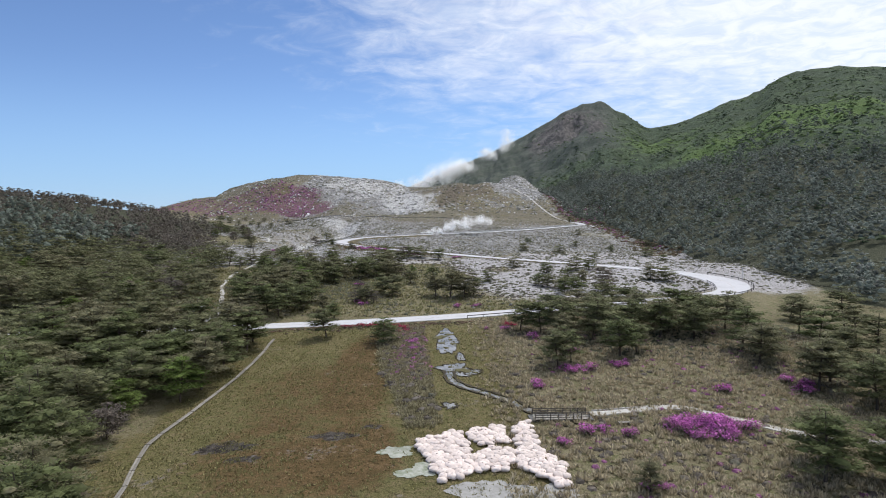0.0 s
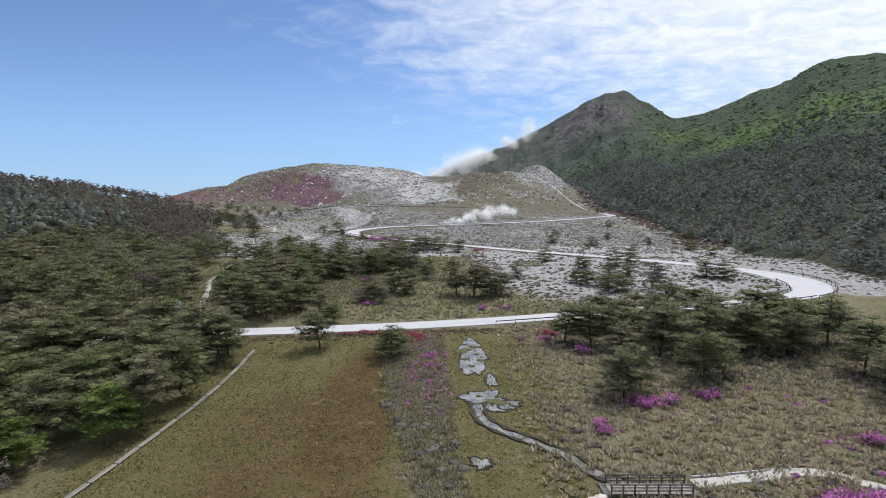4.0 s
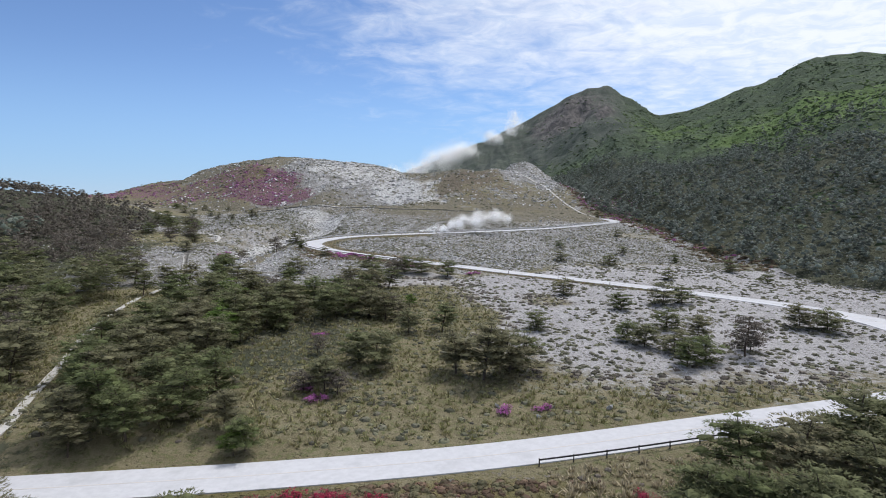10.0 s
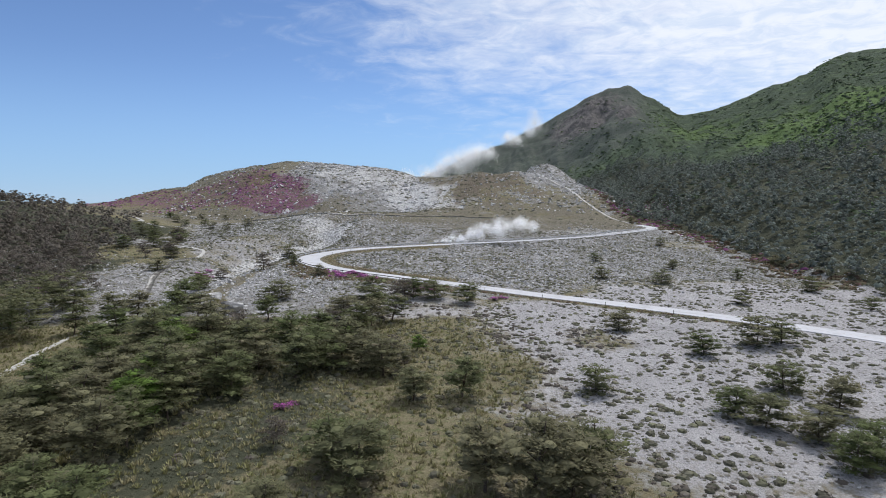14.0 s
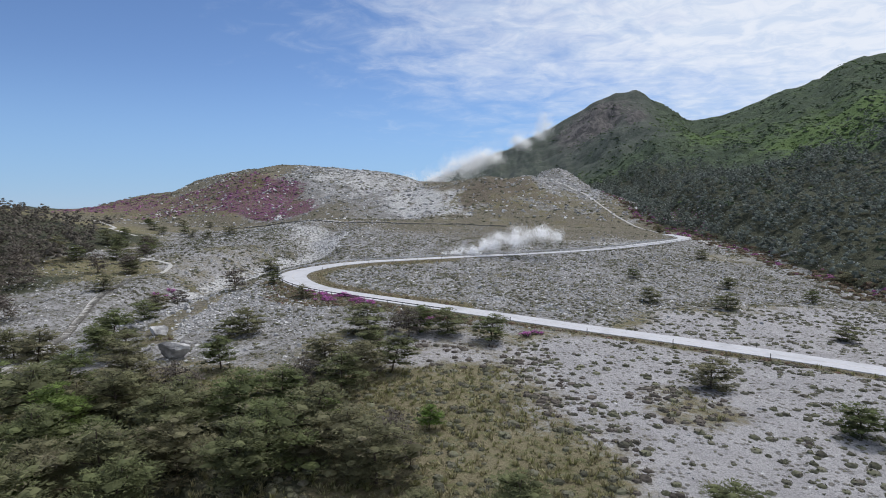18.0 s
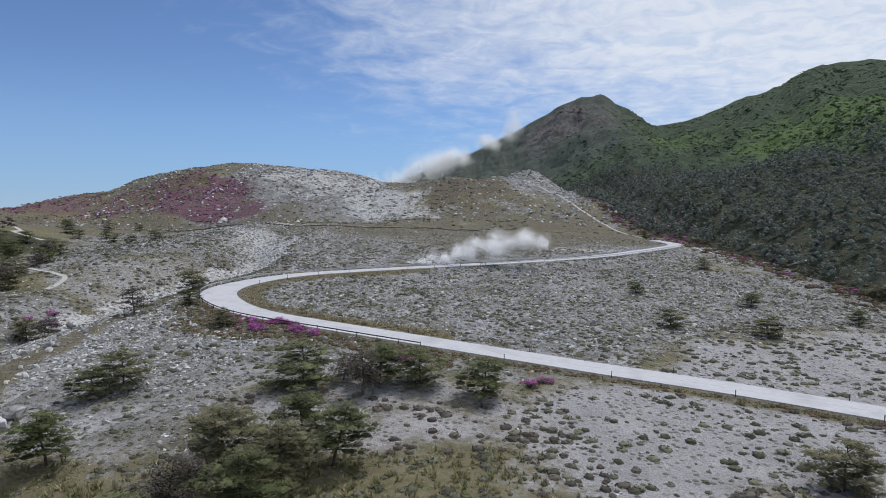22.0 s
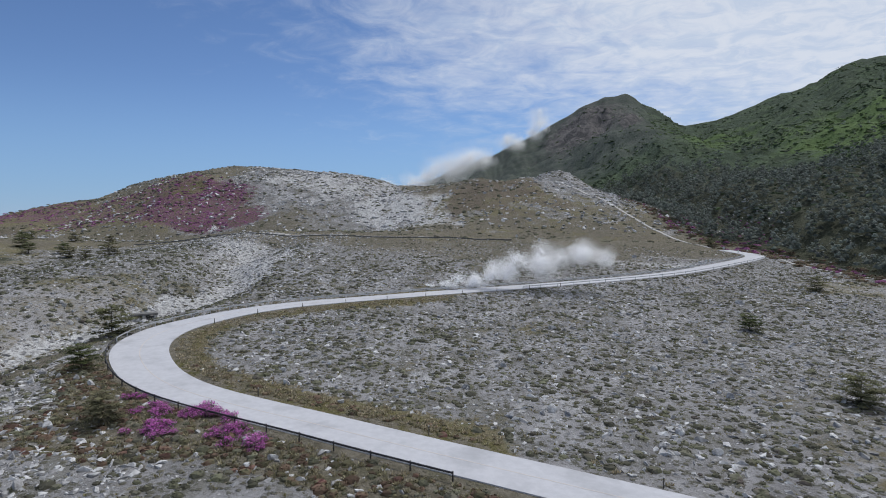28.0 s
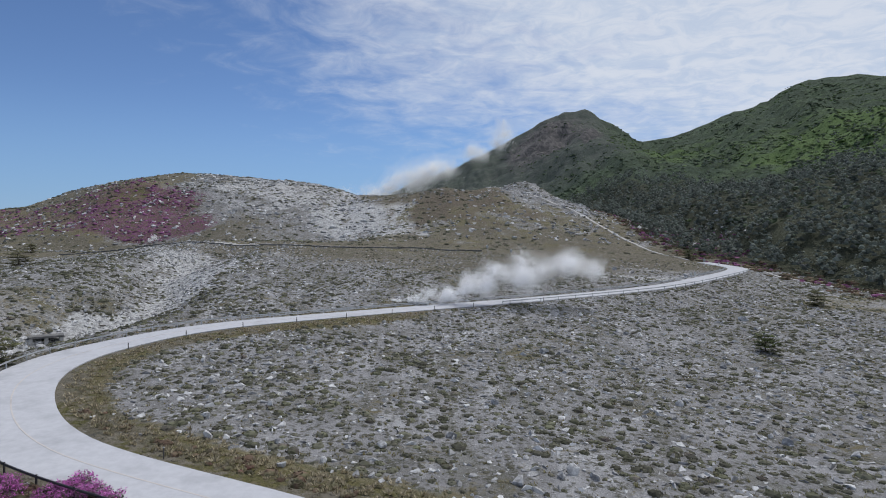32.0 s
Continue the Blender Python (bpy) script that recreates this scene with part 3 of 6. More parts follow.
def scattered(shapes, x, y, z, size, turn, squash=1.0, pick=None, tilt=None):
    """Copies of the shapes (verts, faces) laid at the places, as one array of verts and faces."""
    rng = np.random.RandomState(len(x))
    pick = rng.randint(0, len(shapes), len(x)) if pick is None else pick
    size, squash = np.broadcast_to(size, x.shape), np.broadcast_to(squash, x.shape)
    vs, fs, n = [], [], 0
    for s, (v, f) in enumerate(shapes):
        q = np.nonzero(pick == s)[0]
        if not len(q):
            continue
        c, t = np.cos(turn[q])[:, None], np.sin(turn[q])[:, None]
        X = (v[None, :, 0] * c - v[None, :, 1] * t) * size[q, None] + x[q, None]
        Y = (v[None, :, 0] * t + v[None, :, 1] * c) * size[q, None] + y[q, None]
        Z = v[None, :, 2] * (size[q] * squash[q])[:, None] + z[q, None]
        vs.append(np.stack([X, Y, Z], -1).reshape(-1, 3))
        fs.append((f[None] + (np.arange(len(q)) * len(v))[:, None, None]).reshape(-1, f.shape[1]) + n)
        n += len(q) * len(v)
    return np.vstack(vs), np.vstack(fs)


# ---- ground ----


def spread(knots, steps):
    """Grid lines: from knot to knot with the step growing or shrinking evenly."""
    out = [knots[0]]
    for a, b, s0, s1 in zip(knots[:-1], knots[1:], steps[:-1], steps[1:]):
        n = max(1, int(round(2 * (b - a) / (s0 + s1))))
        w = np.linspace(s0, s1, n)
        out.extend(a + np.cumsum(w) * (b - a) / w.sum())
    return np.array(out)


def blob(x, y, cx, cy, rx, ry, soft=0.4):
    d = np.hypot((x - cx) / rx, (y - cy) / ry)
    return 1 - smooth(1 - soft, 1 + soft, d)


PATH_MEADOW = curve([(-32.5, 52, 0), (-34, 62, 0), (-37.6, 75.5, 0), (-37, 86, 0), (-36, 100, 0), (-35.5, 114, 0), (-36, 130, 0)], 1.0)
PATH_EAST = curve([(20.5, 82.5, 0), (27, 84, 0), (33.5, 85, 0), (40, 80, 0), (46, 75, 0), (60, 70, 0)], 1.0)
PATH_STEPS = curve([(-58, 146, 0), (-56.4, 151, 0), (-60, 162, 0), (-64, 175, 0), (-72, 198, 0), (-77, 226, 0), (-76, 244, 0), (-79, 258.4, 0), (-86, 276, 0), (-92.5, 294, 0), (-97.6, 316, 0), (-96, 330, 0), (-98, 341.5, 0), (-104.6, 348, 0), (-116, 356, 0)], 1.5)
DIRT_TRACK = curve([(-61, 258, 0), (-64, 267, 0), (-64.5, 286, 0), (-65.6, 315, 0), (-67.5, 346, 0)], 3.0)
PATH_UPPER = curve([(-150, 420, 0), (-166, 428, 0), (-171, 440, 0), (-182, 452, 0), (-200, 470, 0)], 2.0)
PATH_TERRACE = curve([(18, 471, 0), (-20, 470, 0), (-55, 468.5, 0), (-95, 470, 0), (-130, 474, 0)], 3.0)
PATH_KNOB = curve([(98, 476, 0), (86, 520, 0), (78, 560, 0), (66, 600, 0), (52, 630, 0), (44, 655, 0)], 3.0)
PATH_SOUTH = curve([(107, 455, 0), (110, 430, 0), (117, 408, 0), (128, 398, 0)], 2.0)


# where the wood on the mountain's foot begins: distance by bearing
WOOD_EDGE = ((8, 9.5, 11, 12.5, 14.6, 18.6, 20.3, 23, 27, 35, 60), (740, 620, 540, 500, 462, 368, 342, 300, 262, 190, 130))
FRONT_LEG = ROAD[(ROAD[:, 1] > 240) & (ROAD[:, 1] < 322) & (ROAD[:, 0] < 66)]
INNER_BEND = ROAD[(ROAD[:, 1] > 290) & (ROAD[:, 1] < 372) & (ROAD[:, 0] < -8)]


def zones(x, y):
    """How much of each kind of surface lies at a place, 0 to 1."""
    road_d, _ = near_line(x, y, ROAD[::4])
    leg_d, _ = near_line(x, y, FRONT_LEG[::4])
    bend_d, _ = near_line(x, y, INNER_BEND[::3])
    leg_y = np.interp(-x, -FRONT_LEG[:, 0], FRONT_LEG[:, 1])
    w = {}
    bearing, far = np.degrees(np.arctan2(x, y)), np.hypot(x, y)
    moor = 1 - smooth(128, 150, y + 0.15 * x)
    w["moss"] = np.maximum(moor * (1 - smooth(8, 16, x)) * smooth(-48, -36, x), 0) * 1.0
    w["scar"] = np.maximum.reduce([blob(x, y, -26.5, 73.5, 4.5, 2.2), blob(x, y, -14.5, 75.5, 4.2, 1.6), blob(x, y, -9.6, 79, 2.2, 1.0), blob(x, y, -23.5, 69.8, 2.4, 1.0)])
    w["peat"] = np.maximum.reduce([blob(x, y, -14, 104, 6, 26) * 1.15, blob(x, y, -18, 74, 12, 18) * 0.7, blob(x, y, -24, 94, 9, 16) * 0.6, blob(x, y, -12, 70, 7, 12)]) * moor
    stripe = np.interp(y, (150, 170, 200, 230, 262, 300), (28, 13, 4, 4, 0, 60))
    right_end = np.interp(y, (150, 180, 215, 260), (70, 110, 130, 150))
    w["ash"] = smooth(150, 185, y - 0.10 * x) * smooth(-16, 16, x - stripe) * (1 - smooth(-10, 14, x - right_end)) * (1 - smooth(300, 320, y))
    w["ash"] = np.maximum.reduce([w["ash"], blob(x, y, 46, 278, 14, 20), blob(x, y, 155, 216, 16, 12), blob(x, y, -84, 350, 22, 26) * 0.55, blob(x, y, -12, 258, 22, 12) * 0.75, blob(x, y, 100, 395, 18, 10) * 0.5])
    w["ash"] = w["ash"] * (1 - 0.8 * blob(x, y, -2, 212, 12, 12)) * (1 - blob(x, y, 72, 150, 20, 16)) * (1 - 0.5 * blob(x, y, 22, 232, 7, 9))
    stony = smooth(236, 262, y - 0.15 * x) * (1 - smooth(455, 480, y)) * smooth(-175, -130, x) * (1 - smooth(115, 165, x))
    w["stone"] = np.maximum(stony * (1 - w["ash"]) * 0.78, 0) * (1 - 0.7 * blob(x, y, -120, 330, 22, 20)) * (1 - 0.4 * blob(x, y, -150, 400, 30, 30))
    w["stone"] = np.maximum(w["stone"], 0.80 * smooth(500, 545, y) * (1 - smooth(760, 860, y)) * smooth(-175, -130, x) * (1 - smooth(-22, 22, x + np.where(y < 610, 0.4 * (y - 540), 28 + 0.1 * (y - 610)))))
    w["stone"] = np.maximum(w["stone"], 0.85 * np.maximum(blob(x, y, 92, 690, 46, 110), 0.95 * blob(x, y, 74, 632, 40, 95)))
    w["stone"] = np.maximum(w["stone"], (0.40 + 0.22 * ripple(x, y, 26, 44)) * smooth(478, 500, y) * (1 - smooth(640, 700, y)) * smooth(-40, -10, x) * (1 - smooth(95, 120, x)))
    gully = np.exp(-((x - np.interp(y, (300, 345, 362, 385, 400, 425, 455, 500), (-84, -78, -71, -62, -60, -66, -80, -84))) / np.interp(y, (300, 362, 385, 405, 430, 455, 490), (3.5, 4, 6, 11, 17, 20, 24))) ** 2) * smooth(290, 320, y) * (1 - smooth(460, 490, y)) * (0.85 + 0.35 * ripple(x, y, 15, 45))
    w["pale"] = np.maximum.reduce([gully * 0.95, blob(x, y, -30, 585, 30, 50) * 0.75, blob(x, y, -14, 535, 17, 40) * 0.62, blob(x, y, -70, 650, 60, 70) * 0.55, blob(x, y, 60, 425, 22, 8) * 0.55, blob(x, y, -50, 462, 4, 20) * 0.62, blob(x, y, 70, 445, 12, 6) * 0.6, blob(x, y, 100, 700, 22, 60) * 0.4])
    w["heath"] = np.maximum.reduce([blob(x, y, -200, 608, 58, 52) * 0.50, blob(x, y, -285, 640, 55, 50) * 0.5, blob(x, y, -150, 585, 36, 36) * 0.74, blob(x, y, 122, 530, 18, 50) * 0.6, blob(x, y, -128, 562, 28, 20) * 0.85, blob(x, y, 128, 440, 14, 40) * 0.4]) * (1 - 0.55 * w["pale"])
    inside = (1 - smooth(6.0, 10.5, bend_d)) * smooth(-6, 2, x + 54 - 0.02 * (y - 330) ** 2) * (y > leg_y)
    below = smooth(1, 4, leg_y - y) * (1 - smooth(8, 14, leg_d) * (x < -5)) * (1 - smooth(5, 9, leg_d) * (x >= -5)) * (leg_d < 14) * (x < 64)
    w["brown"] = np.maximum.reduce([blob(x, y, 22, 600, 26, 52) * 0.95, 0.66 * smooth(436, 462, y) * (1 - smooth(760, 820, y)) * smooth(-330, -280, x) * (1 - smooth(110, 150, x)) * (1 - smooth(0.35, 0.7, w["stone"])), blob(x, y, -6, 462, 90, 18) * 0.72, blob(x, y, 12, 444, 66, 24) * 0.62, blob(x, y, 76, 468, 40, 26) * 0.8, below * (1.15 - 0.5 * smooth(-10, 30, x)), 0.55 * inside,
                                    blob(x, y, -190, 545, 130, 40) * 0.7, blob(x, y, -220, 680, 130, 90) * 0.75 * (1 - smooth(-160, -120, x)), blob(x, y, -70, 305, 5, 16) * 0.7, blob(x, y, -40, 294, 13, 8) * 0.85])
    w["brown"] = w["brown"] * (1 - 0.85 * smooth(0.2, 0.55, w["heath"]))
    track_d, _ = near_line(x, y, DIRT_TRACK)
    w["brown"] = np.maximum(w["brown"], 0.85 * (1 - smooth(1.2, 3.2, track_d)))
    w["stone"] = w["stone"] * (1 - 0.8 * (1 - smooth(1.2, 3.2, track_d)))
    w["rust"] = np.maximum(blob(x, y, 25, 568, 46, 44, 0.6), 0.7 * blob(x, y, -215, 600, 60, 40, 0.6))
    verge = smooth(ROAD_HALF - 0.5, ROAD_HALF + 0.5, road_d) * (1 - smooth(ROAD_HALF + 1.2, ROAD_HALF + 3.2, road_d))
    w["moss"] = np.maximum.reduce([w["moss"], 0.62 * verge * smooth(270, 300, y), 0.9 * inside])
    w["stone"], w["ash"] = w["stone"] * (1 - inside), w["ash"] * (1 - inside) * (1 - below)
    wood = np.maximum(smooth(-46, -56, x) * (1 - smooth(150, 175, y + 0.3 * x + 30)), smooth(-100, -120, x) * smooth(60, 90, y) * (1 - smooth(400, 450, y)) * (1 - smooth(300, 345, y) * smooth(-150, -130, x)))
    w["floor"] = np.maximum.reduce([wood, blob(x, y, -45, 200, 25, 35) * 0.8, blob(x, y, 45, 130, 30, 20) * 0.8])
    over = far - np.interp(bearing, WOOD_EDGE[0], WOOD_EDGE[1])
    w["floor"] = np.maximum(w["floor"], smooth(-6, 20, over) * (1 - smooth(180, 420, over)) * smooth(7, 10, bearing) * 0.9)
    hill = smooth(-30, 40, far - np.interp(bearing, (-4, 8, 12, 16, 20, 27, 35, 60, 90), (980, 860, 690, 470, 370, 275, 215, 160, 130)))
    w["alpine"] = hill * smooth(6, 9, bearing + far * 0.002)
    w["alpine"] = np.maximum(w["alpine"], smooth(900, 1050, y))
    w["floor"] = w["floor"] * np.where(x > 60, 1.6, 1.0)
    up = (far - 700) / 960
    # grey flank of the far peak, where the colour also carries haze
    w["bleak_haze"] = (1 - smooth(14.5, 17.5, bearing)) * smooth(900, 1150, far)
    w["cliff"] = np.maximum(np.exp(-((bearing - 11.0) / 3.6) ** 2 - ((up - 0.80) / 0.20) ** 2) * 0.95, np.exp(-((bearing - 13.9) / 1.0) ** 2 - ((up - 0.68) / 0.16) ** 2) * 0.9)
    w["lush"] = np.exp(-((bearing - 29) / 8) ** 2 - ((far - 900) / 330) ** 2) + 0.55 * np.exp(-((bearing - 18) / 4) ** 2 - ((far - 1250) / 250) ** 2)
    return w


def build_ground():
    gx = spread((-3000, -700, -260, -110, -70, 120, 180, 420, 1000, 3000), (260, 30, 6, 2.6, 1.5, 1.5, 3, 9, 26, 260))
    gy = spread((-200, 20, 50, 300, 480, 640, 800, 1700, 4500), (40, 3, 1.5, 1.5, 2.2, 4.5, 7, 16, 320))
    X, Y = np.meshgrid(gx, gy)
    Z = height(X, Y)
    nx, ny = len(gx), len(gy)
    i, j = np.meshgrid(np.arange(ny - 1), np.arange(nx - 1), indexing="ij")
    f = np.stack([i * nx + j, i * nx + j + 1, (i + 1) * nx + j + 1, (i + 1) * nx + j], -1).reshape(-1, 4)
    me = mesh_from("ground", np.stack([X, Y, Z], -1).reshape(-1, 3), f, MAT_GROUND, True)
    for key, val in zones(X, Y).items():
        me.attributes.new(key, "FLOAT", "POINT").data.foreach_set("value", val.ravel().astype(np.float32))
    return thing("ground", "volcanic highland ground with moor, grey ash and stony slopes", "ground", kind="structure", data=me)


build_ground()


def ribbon(name, line, half, mat, label, category, lift=0.14, on_ground=True, thick=0.25):
    """A strip along a line, with sides that reach into the ground."""
    p = np.array(line, float)
    d = np.gradient(p[:, :2], axis=0)
    d /= np.linalg.norm(d, axis=1)[:, None]
    side = np.stack([-d[:, 1], d[:, 0]], -1)
    half = np.broadcast_to(half, len(p))[:, None]
    left, right = p[:, :2] + side * half, p[:, :2] - side * half
    zl = height(left[:, 0], left[:, 1]) + lift if on_ground else p[:, 2]
    zr = height(right[:, 0], right[:, 1]) + lift if on_ground else p[:, 2]
    n = len(p)
    v = np.vstack([np.column_stack([left, zl - thick]), np.column_stack([left, zl]), np.column_stack([right, zr]), np.column_stack([right, zr - thick])])
    k = np.arange(n - 1)
    f = np.vstack([np.stack([r * n + k, r * n + k + 1, (r + 1) * n + k + 1, (r + 1) * n + k], -1) for r in range(3)])[:, ::-1]
    return thing(name, label, category, kind="structure", data=mesh_from(name, v, f, mat))


road_wide = ROAD_HALF + 0.7 * np.exp(-((ROAD[:, 0] + 56) ** 2 + (ROAD[:, 1] - 328) ** 2) / 500) + bend_extra(ROAD[:, 0], ROAD[:, 1])
ribbon("road", ROAD, road_wide, MAT_ROAD, "pale sun-bleached two-lane mountain road with bends", "road", on_ground=False)
mid_line = ROAD.copy()
mid_line[:, 2] += 0.012
ribbon("road_line", mid_line, 0.07, MAT_ROADLINE, "worn faded centre line on the road", "road marking", on_ground=False, thick=0.01)
ribbon("path", PATH_EAST, 0.75, MAT_PATH, "pale gravel footpath over the moor", "path")
ribbon("path", PATH_STEPS, 0.62, MAT_PATH, "pale stepped footpath up through the pines", "path")
ribbon("path", PATH_UPPER, 0.9, MAT_PATH, "pale gravel footpath on the upper slope", "path")
ribbon("path", PATH_KNOB, 0.75, MAT_PATH, "pale footpath climbing the stony hill", "path")
ribbon("path", PATH_SOUTH, 0.7, MAT_PATH, "pale footpath below the wooded slope", "path")
ribbon("path", PATH_TERRACE, 1.1, MAT_PATH, "level track along the foot of the hill", "path")

# ---- pines ----


def tuft_cloud(rng, centres, radius, flat, count, leaf, up=0.84):
    """Needle tufts round centres: each a small three-cornered spray."""
    k = len(centres) * count
    c = np.repeat(centres, count, axis=0)
    r = np.repeat(np.broadcast_to(radius, len(centres)), count)
    d = rng.normal(size=(k, 3))
    d /= np.linalg.norm(d, axis=1)[:, None]
    d *= (rng.uniform(0, 1, k) ** 0.45)[:, None]
    o = c + d * np.stack([r, r, r * flat], -1)
    o[:, 2] -= 0.10 * np.hypot(d[:, 0], d[:, 1]) * r
    a = rng.uniform(0, 2 * np.pi, k)
    lean = rng.normal(0, 1 - up, k)
    fwd = np.stack([np.cos(a), np.sin(a), lean], -1)
    sidev = np.stack([-np.sin(a), np.cos(a), rng.normal(0, 1 - up, k)], -1)
    s = (leaf * rng.uniform(0.6, 1.4, k))[:, None]
    v = np.stack([o - fwd * s, o + fwd * s * 0.6 + sidev * s * 0.42 + (0, 0, 0.2 * leaf), o + fwd * s * 0.6 - sidev * s * 0.42], 1).reshape(-1, 3)
    return v, np.arange(k * 3).reshape(-1, 3)


def needle_sprays(rng, centres, radius, flat, count, leaf, wide=0.30):
    """Needle sprays that stand out and up from the top and the rim of flat pads."""
    k = len(centres) * count
    c = np.repeat(centres, count, axis=0)
    r = np.repeat(np.broadcast_to(radius, len(centres)), count)
    a, q = rng.uniform(0, 2 * np.pi, k), rng.uniform(0, 1, k) ** 0.42
    o = c + np.stack([np.cos(a) * q * r, np.sin(a) * q * r, r * flat * (1.15 * (1 - q * q) + rng.uniform(-0.55, 0.45, k))], -1)
    b = a + rng.normal(0, 0.7, k)
    rise = rng.uniform(0.0, 0.9, k) * (1.15 - 0.8 * q)
    fwd = np.stack([np.cos(b), np.sin(b), rise], -1)
    fwd /= np.linalg.norm(fwd, axis=1)[:, None]
    side = np.stack([-np.sin(b), np.cos(b), rng.normal(0, 0.35, k)], -1)
    s = (leaf * rng.uniform(0.6, 1.4, k))[:, None]
    v = np.stack([o - side * s * wide, o + side * s * wide, o + fwd * s * 1.5], 1).reshape(-1, 3)
    return v, np.arange(k * 3).reshape(-1, 3)


def pad_hearts(rng, centres, radius, flat, rim, wide=1.0):
    """The closed heart of each pad: a lumpy flat dome."""
    vs, fs, n = [], [], 0
    i, j = np.arange(rim), (np.arange(rim) + 1) % rim
    f = np.vstack([np.column_stack([i, j, rim + i]), np.column_stack([j, rim + j, rim + i]), np.column_stack([rim + i, rim + j, np.full(rim, 2 * rim)])])
    for c, r in zip(centres, np.broadcast_to(radius, len(centres))):
        a = i * 2 * np.pi / rim + rng.uniform(0, 6.28)
        w = rng.uniform(0.34, 0.66, rim) * wide * r
        low = np.column_stack([c[0] + np.cos(a) * w, c[1] + np.sin(a) * w, np.full(rim, c[2] - 0.25 * flat * r)])
        a = a + 0.4
        high = np.column_stack([c[0] + np.cos(a) * w * 0.6, c[1] + np.sin(a) * w * 0.6, c[2] + flat * r * rng.uniform(0.4, 1.1, rim)])
        vs.append(np.vstack([low, high, [(c[0], c[1], c[2] + flat * r * 1.1)]]))
        fs.append(f + n)
        n += 2 * rim + 1
    return np.vstack(vs), np.vstack(fs)


def pine_shape(seed, tall, spread_to, pads, count, leaf, lean=0.1, heart=6, broad=0.0, low=0.26):
    """Trunk with limbs, and the crown, of a wind-shaped pine: flat storeys of needles on spreading limbs. broad widens the top like an umbrella; low is where the crown begins."""
    rng = np.random.RandomState(seed)
    h = np.linspace(0, 1, 7)
    bend = rng.normal(0, lean, 2)
    trunk = np.stack([bend[0] * tall * h ** 1.5 + 0.1 * np.sin(5 * h + seed), bend[1] * tall * h ** 1.5 + 0.1 * np.cos(4 * h), tall * 0.93 * h], -1)
    trunk[0, 2] = -0.4
    wood = [tube(trunk, 0.026 * tall * (1.05 - 0.85 * h), 5)]
    centres, radii = [], []
    for i in range(pads):
        storeys = max(4, pads // 4)
        u = low + (0.96 - low) * (i * storeys // pads + 0.5 + rng.uniform(-0.24, 0.24)) / storeys
        root = np.array([np.interp(u - 0.06, h, trunk[:, k]) for k in range(3)])
        a = 2.4 * i + rng.uniform(-0.5, 0.5)
        reach = spread_to * (1.05 - (0.72 - 0.35 * broad) * max(0.0, u - 0.30) ** 1.5 / 0.586) * rng.uniform(0.6, 1.05)
        if u < 0.42:
            reach *= rng.uniform(0.75, 1.0)
        tip = root + np.array([math.cos(a) * reach, math.sin(a) * reach, 0.10 * tall * rng.uniform(0.1, 1.0)])
        midp = (root + tip) / 2 + (0, 0, 0.03 * tall * rng.uniform(-1, 1.5))
        wood.append(tube([root, midp, tip], (0.011 * tall, 0.008 * tall, 0.003 * tall), 3))
        for w, rr in ((0.92, 0.40), (0.50, 0.36)) if reach > 0.8 else ((0.7, 0.42),):
            q = root + (tip - root) * w
            centres.append(q + rng.normal(0, 0.12, 3) + (0, 0, 0.1)), radii.append(rr * spread_to * rng.uniform(0.7, 1.15))
    centres.append(trunk[-1] + (0, 0, 0.02 * tall)), radii.append(0.3 * spread_to)
    centres, radii = np.array(centres), np.array(radii)
    if not heart:
        return joined(wood), tuft_cloud(rng, centres, radii, 0.22, count, leaf, 0.5)
    crown = joined([pad_hearts(rng, centres, radii, 0.13, heart), needle_sprays(rng, centres, radii, 0.14, count, leaf, 0.24)])
    return joined(wood), crown


def light_crown(seed, tall, spread_to, pads, sprays, leaf):
    """A crown for woods far off: a few lumpy pads and sprays."""
    rng = np.random.RandomState(seed)
    u = (np.arange(pads) + 0.5) / pads
    a = 2.4 * np.arange(pads) + rng.uniform(0, 6.28)
    reach = spread_to * 0.62 * (1 - 0.75 * u ** 1.6) * rng.uniform(0.6, 1.0, pads)
    c = np.column_stack([np.cos(a) * reach, np.sin(a) * reach, tall * (0.34 + 0.60 * u)])
    r = spread_to * (0.62 - 0.28 * u) * rng.uniform(0.85, 1.15, pads)
    return joined([pad_hearts(rng, c, r, 0.5, 4, 1.35), needle_sprays(rng, c, r, 0.42, sprays, leaf, 0.4)])


def pine(seed, tall, spread_to, pads, count, leaf, mat, label, category="tree", broad=0.0, low=0.26):
    (wv, wf), (cv, cf) = pine_shape(seed, tall, spread_to, pads, count, leaf, heart=0 if mat is MAT_TWIG else 5, broad=broad, low=low)
    ob = thing("pine_tree" if mat is not MAT_TWIG else "bare_tree", label, category)
    under("trunk", mesh_from("trunk", wv, wf, MAT_BARK, True), ob)
    under("crown", mesh_from("crown", cv, cf, mat), ob)
    ob.matrix_basis = pose(0, -150, -40)
    return ob


